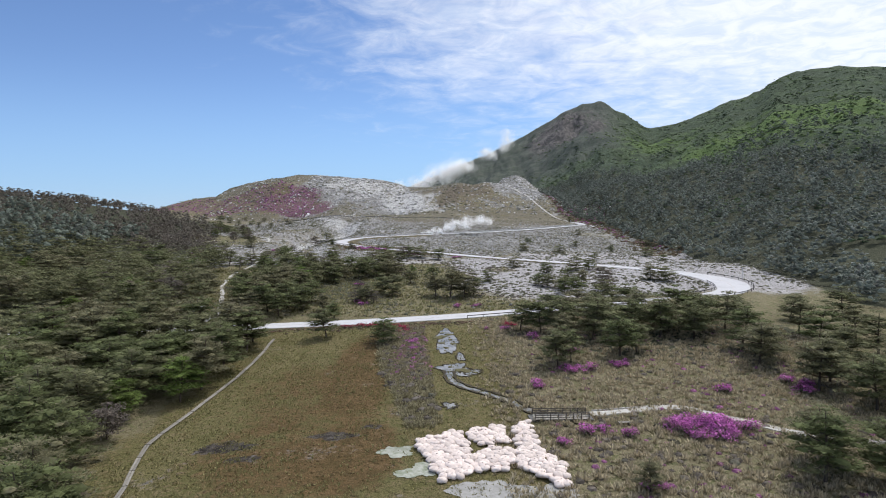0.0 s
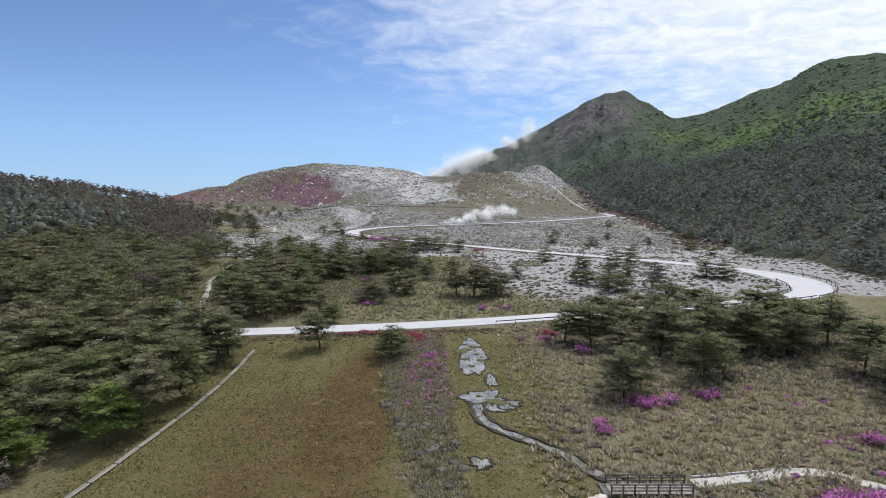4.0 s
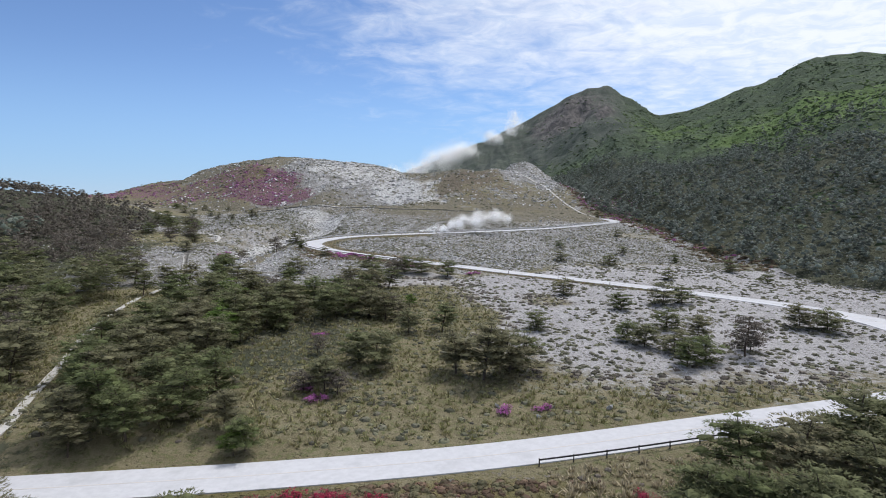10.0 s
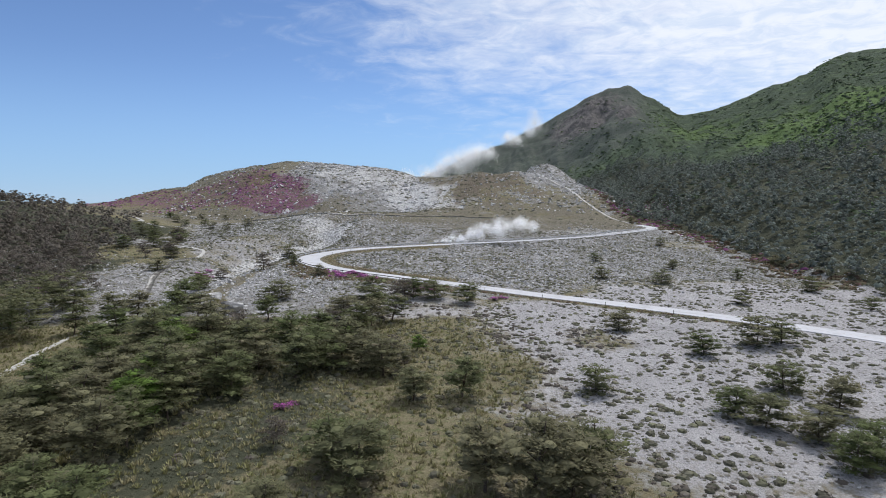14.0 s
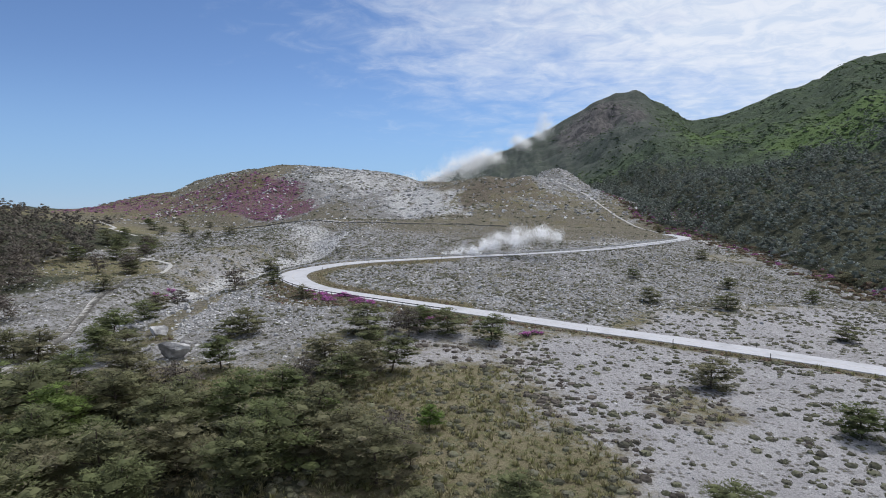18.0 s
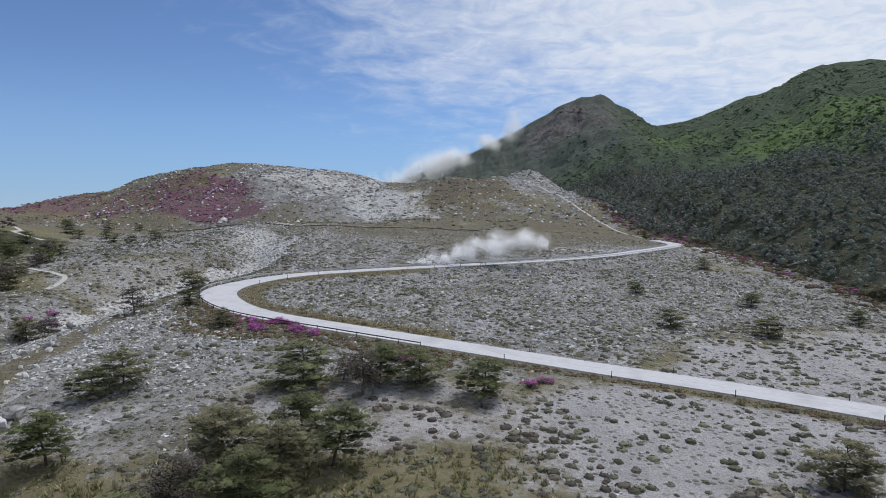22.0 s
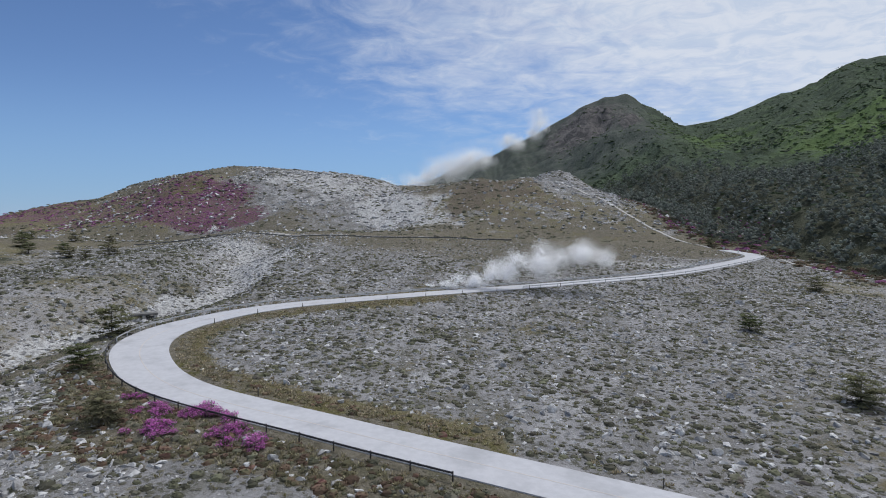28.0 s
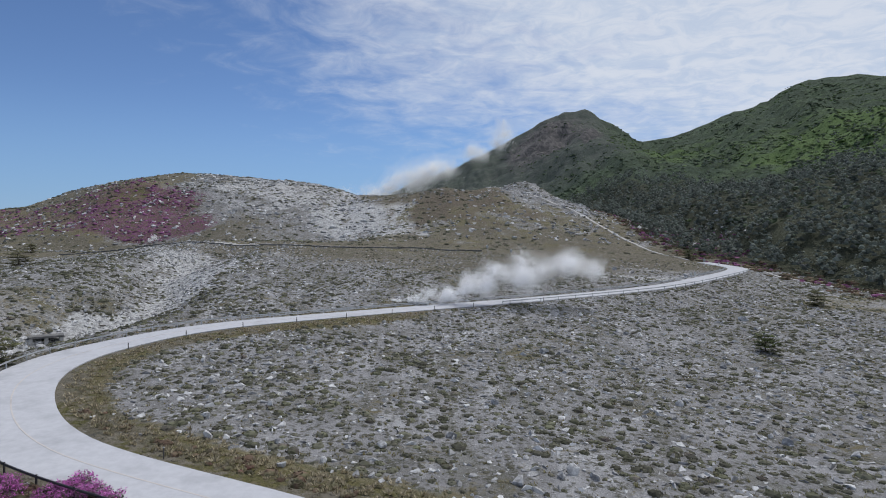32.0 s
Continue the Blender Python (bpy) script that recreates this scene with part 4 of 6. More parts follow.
PINES = [pine(11, 6.4, 3.5, 20, 100, 0.22, MAT_PINE, "dark green mountain pine with flat storeys of needles", broad=0.3),
         pine(12, 7.0, 3.8, 20, 102, 0.23, MAT_PINE, "tall dark green pine with a spreading layered crown", broad=0.2),
         pine(13, 5.2, 3.6, 20, 96, 0.215, MAT_PINE, "low wind-shaped pine with a wide crown", broad=0.6, low=0.10),
         pine(14, 6.0, 3.2, 20, 94, 0.22, MAT_PINE, "slender dark pine with ragged limbs", broad=0.4),
         pine(15, 4.4, 3.3, 19, 92, 0.21, MAT_PINE, "squat spreading pine on stony ground", broad=0.7, low=0.08)]
FRESH = pine(21, 4.6, 2.5, 17, 96, 0.2, MAT_FRESH, "young broadleaf tree in fresh green leaf", broad=0.8)
BARE = [pine(31, 4.2, 2.5, 18, 60, 0.15, MAT_TWIG, "grey-brown half-bare shrub tree with fine twigs", broad=1.0),
        pine(32, 5.4, 2.8, 20, 60, 0.16, MAT_TWIG, "grey-brown thinly leaved tree at the wood's edge", broad=1.0)]
PLACED = []


def plant(kind, x, y, size, rng, group):
    if y < 222 and float(near_line(x, y, PATH_STEPS)[0]) < 4.6:
        return
    z = float(height(x, y))
    s = size * rng.uniform(0.92, 1.08)
    m = pose(x, y, z - 0.05, rng.uniform(-3, 3), rng.uniform(-3, 3), rng.uniform(0, 360)) @ Matrix.Diagonal((s, s, s * rng.uniform(0.9, 1.08), 1))
    ob = copy_thing(kind, m)
    ob.matrix_basis = m
    tagged(ob, group=group)
    PLACED.append((x, y, 2.4 * s))


def height_of(kind):
    return {0: 6.4, 1: 7.0, 2: 5.2, 3: 6.0, 4: 4.4}[PINES.index(kind)]


def plant_listed(spots, group, kinds):
    rng = np.random.RandomState(len(spots) * 7 + 1)
    for i, (x, y, tall) in enumerate(spots):
        k = kinds[i % len(kinds)]
        plant(PINES[k], x, y, tall / height_of(PINES[k]), rng, group)


# single pines and small groups that stand clear of the woods
plant_listed([(-25, 128, 6.5), (-12, 122, 5.0), (-27, 149, 4.6), (-21, 166, 4.8), (2, 172, 8.2), (6, 174, 7.8), (9, 177, 7), (-2, 175, 7.2), (-22, 170, 4.2), (-15, 177, 7.4), (-18, 180, 6.5),
              (-10.5, 199, 5.6), (-4, 201, 6.2), (-20, 213, 6.4), (-42, 168, 6), (-41, 150.5, 6.4), (-45, 154, 7), (-37, 156, 6), (-31, 154, 4.8), (-49, 151, 6.4), (-41, 161, 7), (-36, 165, 6), (-46, 147.5, 5)], "pines on the lower slope", (0, 2, 1, 3))
plant_listed([(28, 239, 4.4), (38, 222, 4.6), (50, 228, 5.0), (55, 229, 4.6), (15, 203, 4.2), (33, 191, 5.0), (37, 187, 4.8), (36, 179, 5.0), (40, 182, 4.4), (31, 195, 4.0), (42, 204, 4.4), (71, 207, 5.5), (75, 204, 5), (45, 196, 5.2)],
             "pines on the ash slope", (4, 2))
plant_listed([(-47, 264, 4.8), (-82, 301, 4.2), (-71, 273, 4.2), (-56.4, 312, 3.2), (-63.8, 333, 4.4), (-44.5, 294.8, 3.6), (-25, 265.5, 6.6), (-15, 266, 5.6), (-10, 266, 5.2), (-2, 262, 5.8), (41, 308, 4.4), (73, 335, 4.4),
              (58, 302, 4.6), (-49, 260, 4), (68, 272, 3.6), (97, 267, 3.6), (100, 297, 4.2), (88, 318, 3.6), (118, 352, 4), (49, 350, 3.6), (87, 390, 3.8), (100, 480, 3.4), (-95, 300, 4.5)], "scattered pines round the bends", (4, 2))
plant_listed([(20, 105, 6.5), (23, 108, 6), (33, 112, 7.5), (37, 115, 7), (31, 124, 8.5), (26, 128, 8.5), (21, 130, 7.5), (17, 132, 6.5), (52, 125, 8.5), (46, 127, 8.5), (40, 128, 9), (35, 133, 9.5), (44, 136, 9.5), (52, 138, 9.5),
              (30, 139, 9), (37, 142, 9.5), (45, 145, 9), (60, 146, 6.5), (66, 151, 5), (58, 116, 8.5), (62, 132, 9), (24, 121, 7), (49, 131, 9), (57, 140, 8), (26, 141, 8), (56, 130, 8.5), (70, 143, 6)], "pines in front of the lower road", (1, 0, 3))
plant_listed([(40, 62, 8), (43, 66, 7), (46, 61, 7.5), (56, 106, 8), (60, 110, 7.5), (58, 92, 7.5), (62, 96, 8), (61, 84, 8.5), (66, 88, 8), (70, 104, 8.5), (76, 98, 8.5), (72, 115, 8), (80, 110, 9), (84, 122, 8.5),
              (76, 128, 8), (90, 135, 9), (82, 142, 7), (95, 118, 9), (90, 104, 9), (84, 92, 9), (76, 80, 9), (70, 74, 8), (62, 70, 8), (54, 64, 8), (21, 60, 3.6)], "pines at the moor's edge", (1, 0, 3))
plant_listed([(-24, 234, 6.4), (-29, 207, 7), (-24, 217, 7.4), (-16, 210, 7), (-21.6, 248, 6.4), (-39, 213, 7.4), (-48, 222, 7), (-57, 220, 8.4), (-43, 196, 8.5), (-43, 179, 7.6), (-56, 196, 7.6), (-34, 222, 7),
              (-40, 205, 8), (-49, 209, 8), (-50, 188, 8), (-66, 253, 6.4), (-30, 226, 7), (-18, 244, 6.4), (-22, 240, 6), (-28, 243, 6.6), (-42, 184, 7)], "wood between the roads", (1, 0, 3, 2))


def in_wood(x, y):
    """Where the close pine wood stands: the rise beside the meadow and its far side."""
    edge = np.interp(y, (40, 62, 76, 100, 120, 133, 148, 175, 205, 235, 270, 300, 330, 400), (-36, -38, -42, -39, -37, -42, -62, -66, -76, -88, -96, -112, -128, -150))
    road_d = float(near_line(x, y, ROAD[::3])[0])
    return x < edge and road_d > 6.0


DEEP_WOOD, TWIG_WOOD = [], []


def wood(count, kept, x0, x1, y0, y1, gap, group, seed):
    """Fills a stretch of close wood: the first ones are trees of their own, the rest stand deep in it."""
    rng = np.random.RandomState(seed)
    n = 0
    for _ in range(count * 40):
        x, y = rng.uniform(x0, x1), rng.uniform(y0, y1)
        if not in_wood(x, y) or float(near_line(x, y, PATH_STEPS)[0]) < 4.6:
            continue
        if any((x - a) ** 2 + (y - b) ** 2 < (gap * (0.8 + 0.1 * r)) ** 2 for a, b, r in PLACED):
            continue
        u = rng.uniform()
        if y > 255:
            TWIG_WOOD.append((x, y, rng.uniform(0.9, 1.35)))
            PLACED.append((x, y, 3.0))
        elif n >= kept:
            DEEP_WOOD.append((x, y, rng.uniform(1.1, 1.5)))
            PLACED.append((x, y, 3.0))
        elif u < 0.07:
            plant(FRESH, x, y, rng.uniform(1.0, 1.5), rng, group)
        elif u < 0.2:
            plant(BARE[rng.randint(2)], x, y, rng.uniform(1.1, 1.5), rng, group)
        else:
            k = (0, 1, 2, 3)[rng.randint(4)]
            plant(PINES[k], x, y, rng.uniform(7.0, 9.5) / height_of(PINES[k]), rng, group)
        n += 1
        if n >= count:
            return


plant_listed([(-46, 131, 8.5), (-51, 129, 9), (-56, 131, 9), (-61, 127, 9.5), (-66, 130, 9), (-72, 127, 9.5), (-78, 130, 9), (-84, 127, 9.5), (-90, 129, 9), (-97, 126, 9), (-104, 128, 9.5), (-111, 125, 9),
              (-40, 126, 7.5), (-44, 122, 8.5), (-49, 120, 9), (-42, 115, 8)], "pines in front of the road", (1, 0, 3))
wood(70, 70, -80, -36, 50, 126, 4.3, "pines in the close wood", 3)
wood(120, 0, -135, -70, 50, 126, 4.4, "pines in the close wood", 13)
wood(110, 36, -150, -58, 146, 225, 4.2, "pines in the close wood", 23)
wood(110, 6, -170, -84, 195, 345, 4.6, "pines in the close wood", 4)
plant_listed([(-58, 208, 7), (-62, 214, 7), (-66, 226, 7), (-60, 232, 7), (-70, 240, 6.5), (-64, 246, 6), (-53, 176, 7), (-50, 164, 6.5), (-47, 158, 6), (-54, 157, 6), (-48, 172, 7), (-57, 186, 7), (-62, 199, 7), (-44, 243, 6), (-58, 241, 6.5),
              (-78, 246, 6), (-86, 244, 6.5), (-92, 250, 6), (-54, 164, 6.5), (-57, 171, 7), (-60, 180, 7), (-64, 190, 7), (-68, 200, 7), (-77, 220, 6.5), (-78, 232, 6.5), (-67, 170, 7), (-70, 183, 7)], "wood beside the stepped path", (1, 0, 3, 2))
plant_listed([(-124, 378, 5), (-131, 372, 5.2), (-118, 366, 4.6), (-138, 384, 5), (-146, 390, 5.5), (-128, 392, 4.6), (-136, 402, 4.6), (-150, 410, 5), (-112, 345, 4.6), (-104, 330, 4.6), (-120, 350, 5), (-128, 342, 5.4), (-140, 350, 5.6),
              (-148, 440, 4), (-132, 436, 3.6), (-140, 446, 4), (-158, 452, 4), (-120, 424, 3.6), (-104, 408, 4.2), (-170, 470, 4), (-156, 480, 4), (-140, 476, 3.6), (-180, 490, 4.2)], "scattered pines on the upper slope", (4, 2))
rngm = np.random.RandomState(77)
for _ in range(160):
    x, y = rngm.uniform(-66, -12), rngm.uniform(156, 248)
    inside = abs((x + 40) / 30) + abs((y - 205) / 44) < 1.05 and x < np.interp(y, (150, 197, 206, 222, 240), (-40, -39, -29, -20, -24)) and y < 230 and float(near_line(x, y, PATH_STEPS)[0]) > 2.6
    if inside and not any((x - a) ** 2 + (y - b) ** 2 < 4.3 ** 2 for a, b, r in PLACED):
        k = (0, 1, 2, 3)[rngm.randint(4)]
        plant(PINES[k], x, y, rngm.uniform(5.5, 8.0) / height_of(PINES[k]), rngm, "wood between the roads")
rngb = np.random.RandomState(9)
for x, y, s in ((-19, 165, 0.8), (-24, 166, 0.9), (-17, 262, 1.1), (-30, 236, 1.1), (-13, 214, 0.5), (-25.6, 184.7, 0.6), (-44.6, 229, 1.5), (-16, 217.5, 1.1), (49, 186, 1.3), (52, 190, 1.2), (-105, 330, 1.1), (-113, 328, 1.2), (-124, 378, 1.3), (-116, 360, 1.2), (-130, 350, 1.4), (-72, 290, 0.9), (-63.8, 303.4, 1.05), (-20, 268, 0.9), (-100, 262, 1.2)):
    plant(BARE[int(x) % 2], x, y, s, rngb, "half-bare trees")
for x, y, s in ((-28, 148, 0.7), (-46, 66, 1.1), (-11.5, 223, 0.7), (-93, 235, 1.0), (-24, 225, 0.8), (-47, 200, 1.6), (-50, 215, 1.5), (-44, 190, 1.5)):
    plant(FRESH, x, y, s, rngb, "young green trees")


def far_wood(name, label, count, bounds, keep, sizes, seed, mat):
    """A wood too far off to count: light pine shapes joined in one."""
    rng = np.random.RandomState(seed)
    shapes = [light_crown(60 + i, 6.8, 3.1, 4, 7, 0.60) for i in range(5)]
    x, y = rng.uniform(bounds[0], bounds[1], count * 4), rng.uniform(bounds[2], bounds[3], count * 4)
    k = keep(x, y, rng.uniform(0, 1, len(x)))
    x, y = x[k][:count], y[k][:count]
    v, f = scattered(shapes, x, y, height(x, y) - 0.3, rng.uniform(sizes[0], sizes[1], len(x)), rng.uniform(0, 6.28, len(x)))
    thing(name, label, "wood", kind="stuff", data=mesh_from(name, v, f, mat))


def slope_keep(x, y, u):
    bearing, far = np.degrees(np.arctan2(x, y)), np.hypot(x, y)
    edge = np.interp(bearing, WOOD_EDGE[0], WOOD_EDGE[1])
    over = far - edge
    clear = (np.hypot((x - 155) / 18, (y - 216) / 13) > 1) & (np.hypot((x - 140) / 9, (y - 272) / 7) > 1)
    return (over > 0) & (bearing > 9) & (u < 1.0 - 0.97 * smooth(190, 480, over + 60 * ripple(x, y, 90, 21))) & clear


# both far pine woods wear the needle colour that carries haze
far_wood("slope_wood", "dense dark pine wood on the mountain's lower slope, haze in its colour", 5600, (70, 600, 100, 860), slope_keep, (0.65, 1.25), 5, MAT_HAZEPINE)
far_wood("rise_wood", "dense dark pine wood on the rise, haze in its colour", 1500, (-330, -125, 60, 440), lambda x, y, u: (x < np.interp(y, (60, 200, 330, 440), (-130, -150, -135, -165))) & (y < 285 + 40 * (u - 0.5)), (1.0, 1.5), 6, MAT_HAZEPINE)
far_wood("rise_thicket", "grey-brown half-bare thicket on the rise", 1000, (-300, -118, 262, 430), lambda x, y, u: (x < np.interp(y, (260, 330, 440), (-118, -125, -165))) & (u < 0.9), (0.6, 1.05), 7, MAT_TWIG)
twigs = np.array(TWIG_WOOD)
tv, tf = scattered([pine_shape(90 + i, 4.6, 3.0, 12, 30, 0.24, heart=0, broad=1.0)[1] for i in range(3)], twigs[:, 0], twigs[:, 1], height(twigs[:, 0], twigs[:, 1]) - 0.4, twigs[:, 2], np.random.RandomState(5).uniform(0, 6.28, len(twigs)))
thing("thicket", "grey-brown half-bare trees close together", "thicket", kind="stuff", data=mesh_from("thicket", tv, tf, MAT_TWIG))
deep = np.array(DEEP_WOOD)
rngd = np.random.RandomState(31)
deep_shapes = [pine_shape(80 + i, 6.4, 3.7, 13, 30, 0.36, heart=4, broad=0.4)[1] for i in range(4)]
dv, df = scattered(deep_shapes, deep[:, 0], deep[:, 1], height(deep[:, 0], deep[:, 1]) - 0.2, deep[:, 2], rngd.uniform(0, 6.28, len(deep)))
thing("close_wood", "close dark pine wood, crown against crown", "wood", kind="stuff", data=mesh_from("close_wood", dv, df, MAT_PINE))

# ---- road furniture ----


def offset_line(line, off):
    d = np.gradient(line[:, :2], axis=0)
    d /= np.linalg.norm(d, axis=1)[:, None]
    off = off + np.sign(off) * bend_extra(line[:, 0], line[:, 1])
    out = line.copy()
    out[:, 0] += -d[:, 1] * off
    out[:, 1] += d[:, 0] * off
    return out


def stretch(line, start, end):
    """The piece of a line between the samples nearest to two places."""
    a = int(np.argmin(np.hypot(line[:, 0] - start[0], line[:, 1] - start[1])))
    b = int(np.argmin(np.hypot(line[:, 0] - end[0], line[:, 1] - end[1])))
    return line[a:b + 1]


def along(line, gap):
    s = np.concatenate([[0], np.cumsum(np.linalg.norm(np.diff(line, axis=0), axis=1))])
    t = np.arange(0, s[-1], gap)
    return np.stack([np.interp(t, s, line[:, k]) for k in range(3)], -1)


POST_MESHES = {}


def post_mesh(mat, tall, half):
    key = (mat.name, tall, half)
    if key not in POST_MESHES:
        bm = block(-half, half, -half, half, -0.4, tall, 0.012)
        POST_MESHES[key] = bpy.data.meshes.new("post")
        bm.to_mesh(POST_MESHES[key])
        bm.free()
        POST_MESHES[key].materials.append(mat)
    return POST_MESHES[key]


def guardrail(line, mat, label, rails=((0.62, 0.17),), gap=4.0):
    p = along(line, 1.0)
    x0, y0, z0 = p[0]
    ob = thing("guardrail", label, "guardrail", at=pose(x0, y0, z0))
    for at, wide in rails:
        q = p - p[0] + (0, 0, at)
        d = np.gradient(q[:, :2], axis=0)
        d /= np.linalg.norm(d, axis=1)[:, None]
        nrm = np.column_stack([-d[:, 1], d[:, 0], np.zeros(len(q))])
        prof = [(0.05, -wide / 2), (0.09, 0), (0.05, wide / 2), (-0.03, wide / 2), (-0.03, -wide / 2)]
        v = np.vstack([q + nrm * a + (0, 0, b) for a, b in prof])
        n, k = len(q), np.arange(len(q) - 1)
        f = np.vstack([np.stack([r * n + k, ((r + 1) % 5) * n + k, ((r + 1) % 5) * n + k + 1, r * n + k + 1], -1) for r in range(5)])
        under("beam", mesh_from("beam", v, f, mat), ob)
    for q in along(line, gap):
        o = under("post", post_mesh(mat, 0.78, 0.06), ob)
        o.location = Vector(q) - Vector(p[0])
    return ob


edge_out = offset_line(ROAD, -(ROAD_HALF + 0.55))
edge_in = offset_line(ROAD, ROAD_HALF + 0.55)
wide_out = offset_line(ROAD, -(ROAD_HALF + 1.0))
wide_in = offset_line(ROAD, ROAD_HALF + 1.0)
guardrail(stretch(edge_out, (6.5, 144), (80, 166)), MAT_STEEL, "dark brown steel guardrail along the lower road")
guardrail(stretch(wide_out, (80, 166), (93, 215)), MAT_STEEL, "dark brown steel guardrail round the wide bend")
guardrail(stretch(edge_in, (66, 174), (82, 196)), MAT_STEEL, "dark steel guardrail inside the bend")
guardrail(stretch(wide_in, (-11, 284), (-60, 326)), MAT_STEEL, "dark brown steel guardrail on the bend's outer edge")
guardrail(stretch(wide_in, (-61, 328), (-40, 362)), MAT_PALESTEEL, "pale galvanised guardrail on the bend's outer edge")
guardrail(stretch(edge_in, (-39, 362), (96, 452)), MAT_PALESTEEL, "pale galvanised guardrail along the upper road", ((0.62, 0.15), (0.34, 0.15)), 5.0)
guardrail(stretch(edge_out, (10, 378), (104, 446)), MAT_PALESTEEL, "pale galvanised guardrail on the upper road's slope side", ((0.62, 0.15),), 5.0)


def roadside_post(x, y, z, first=[]):
    if not first:
        ob = thing("roadside_post", "slim dark marker post beside the road", "post", "marker posts along the road")
        part("shaft", block(-0.05, 0.05, -0.05, 0.05, -0.3, 0.95, 0.015), MAT_DARKWOOD, ob)
        part("cap", block(-0.06, 0.06, -0.06, 0.06, 0.95, 1.02, 0.01), MAT_PALESTEEL, ob)
        first.append(ob)
        ob.matrix_basis = pose(x, y, z)
        return
    copy_thing(first[0], pose(x, y, z))


for q in along(stretch(offset_line(ROAD, -(ROAD_HALF + 0.6)), (60, 245), (-40, 300)), 22):
    roadside_post(q[0], q[1], q[2] - 0.15)
for q in along(stretch(offset_line(ROAD, -(ROAD_HALF + 0.9)), (-48, 340), (20, 384)), 9):
    roadside_post(q[0], q[1], q[2] - 0.15)
for q in along(stretch(offset_line(ROAD, ROAD_HALF + 0.6), (60, 250), (0, 287)), 16):
    roadside_post(q[0], q[1], q[2] - 0.15)

# ---- boardwalk, bridge, boards ----


def boardwalk():
    line = PATH_MEADOW
    ob = thing("boardwalk", "weathered grey plank boardwalk along the meadow", "boardwalk", at=pose(line[0][0], line[0][1], 0))
    me = bpy.data.meshes.new("plank")
    bm = block(-0.13, 0.13, -1.9, 1.9, 0, 0.09, 0.012)
    bm.to_mesh(me)
    bm.free()
    me.materials.append(MAT_WOOD)
    pts = along(line, 4.0)
    for i in range(len(pts) - 1):
        a, b = pts[i], pts[i + 1]
        ang = math.atan2(b[1] - a[1], b[0] - a[0]) - math.pi / 2
        cx, cy = (a[0] + b[0]) / 2, (a[1] + b[1]) / 2
        za, zb = float(height(a[0], a[1])), float(height(b[0], b[1]))
        for side in (-0.15, 0.15):
            o = under("plank", me, ob)
            o.matrix_basis = pose(cx - line[0][0] + side * math.cos(ang), cy - line[0][1] + side * math.sin(ang), (za + zb) / 2 + 0.16, math.degrees(math.atan2(zb - za, 4)), 0, math.degrees(ang) + 2.2 * math.sin(i * 3.1 + side))
        for s in (0.1, 0.9):
            o = under("bearer", post_mesh(MAT_DARKWOOD, 0.15, 0.07), ob)
            o.location = (a[0] + s * (b[0] - a[0]) - line[0][0], a[1] + s * (b[1] - a[1]) - line[0][1], za + s * (zb - za))


boardwalk()


def footbridge():
    x0, x1, y, z = 12.2, 19.7, 81.0, float(height(16, 81.0)) + 0.25
    ob = thing("footbridge", "dark timber footbridge with slatted railings over the stream", "bridge", at=pose(x0, y, z, 0, 0, 2))
    long = x1 - x0
    for s in (-0.85, 0.85):
        part("girder", block(0, long, s - 0.09, s + 0.09, -0.34, -0.02, 0.01), MAT_DARKWOOD, ob)
    me = bpy.data.meshes.new("plank")
    bm = block(-0.17, 0.17, -1.05, 1.05, -0.02, 0.05, 0.008)
    bm.to_mesh(me)
    bm.free()
    me.materials.append(MAT_WOOD)
    for i in range(24):
        under("plank", me, ob).location = (0.18 + i * (long - 0.36) / 23, 0, 0)
    for s in (-1.0, 1.0):
        for i in range(8):
            under("post", post_mesh(MAT_DARKWOOD, 0.9, 0.06), ob).location = (0.1 + i * (long - 0.2) / 7, s, 0)
        for at in (0.3, 0.58, 0.85):
            part("rail", block(0, long, s - 0.04, s + 0.04, at - 0.045, at + 0.045, 0.01), MAT_DARKWOOD, ob)
    for e in (-0.2, long + 0.2):
        part("abutment", block(e - 0.35, e + 0.35, -1.15, 1.15, -1.6, -0.03, 0.03), MAT_DARKWALL, ob)
    kerb = thing("path_kerb", "low row of pale kerb stones beside the path", "kerb", at=pose(20.6, 83.2, float(height(24, 84)) + 0.05, 0, 0, 12))
    for i in range(11):
        part("kerb_stone", block(0.4 + i * 1.05, 1.32 + i * 1.05, 0.55, 0.75, -0.1, 0.14, 0.03), MAT_CONCRETE, kerb)


footbridge()


def bench(x, y, turn):
    ob = thing("bench", "small pale plank bench on the moor", "bench", at=pose(x, y, float(height(x, y)), 0, 0, turn))
    for s in (-0.14, 0.14):
        part("seat_board", block(-0.8, 0.8, s - 0.12, s + 0.12, 0.40, 0.46, 0.01), MAT_WOOD, ob)
    for s in (-0.6, 0.6):
        part("leg", block(s - 0.06, s + 0.06, -0.2, 0.2, -0.15, 0.40, 0.01), MAT_DARKWOOD, ob)


bench(23.9, 78.7, 10)


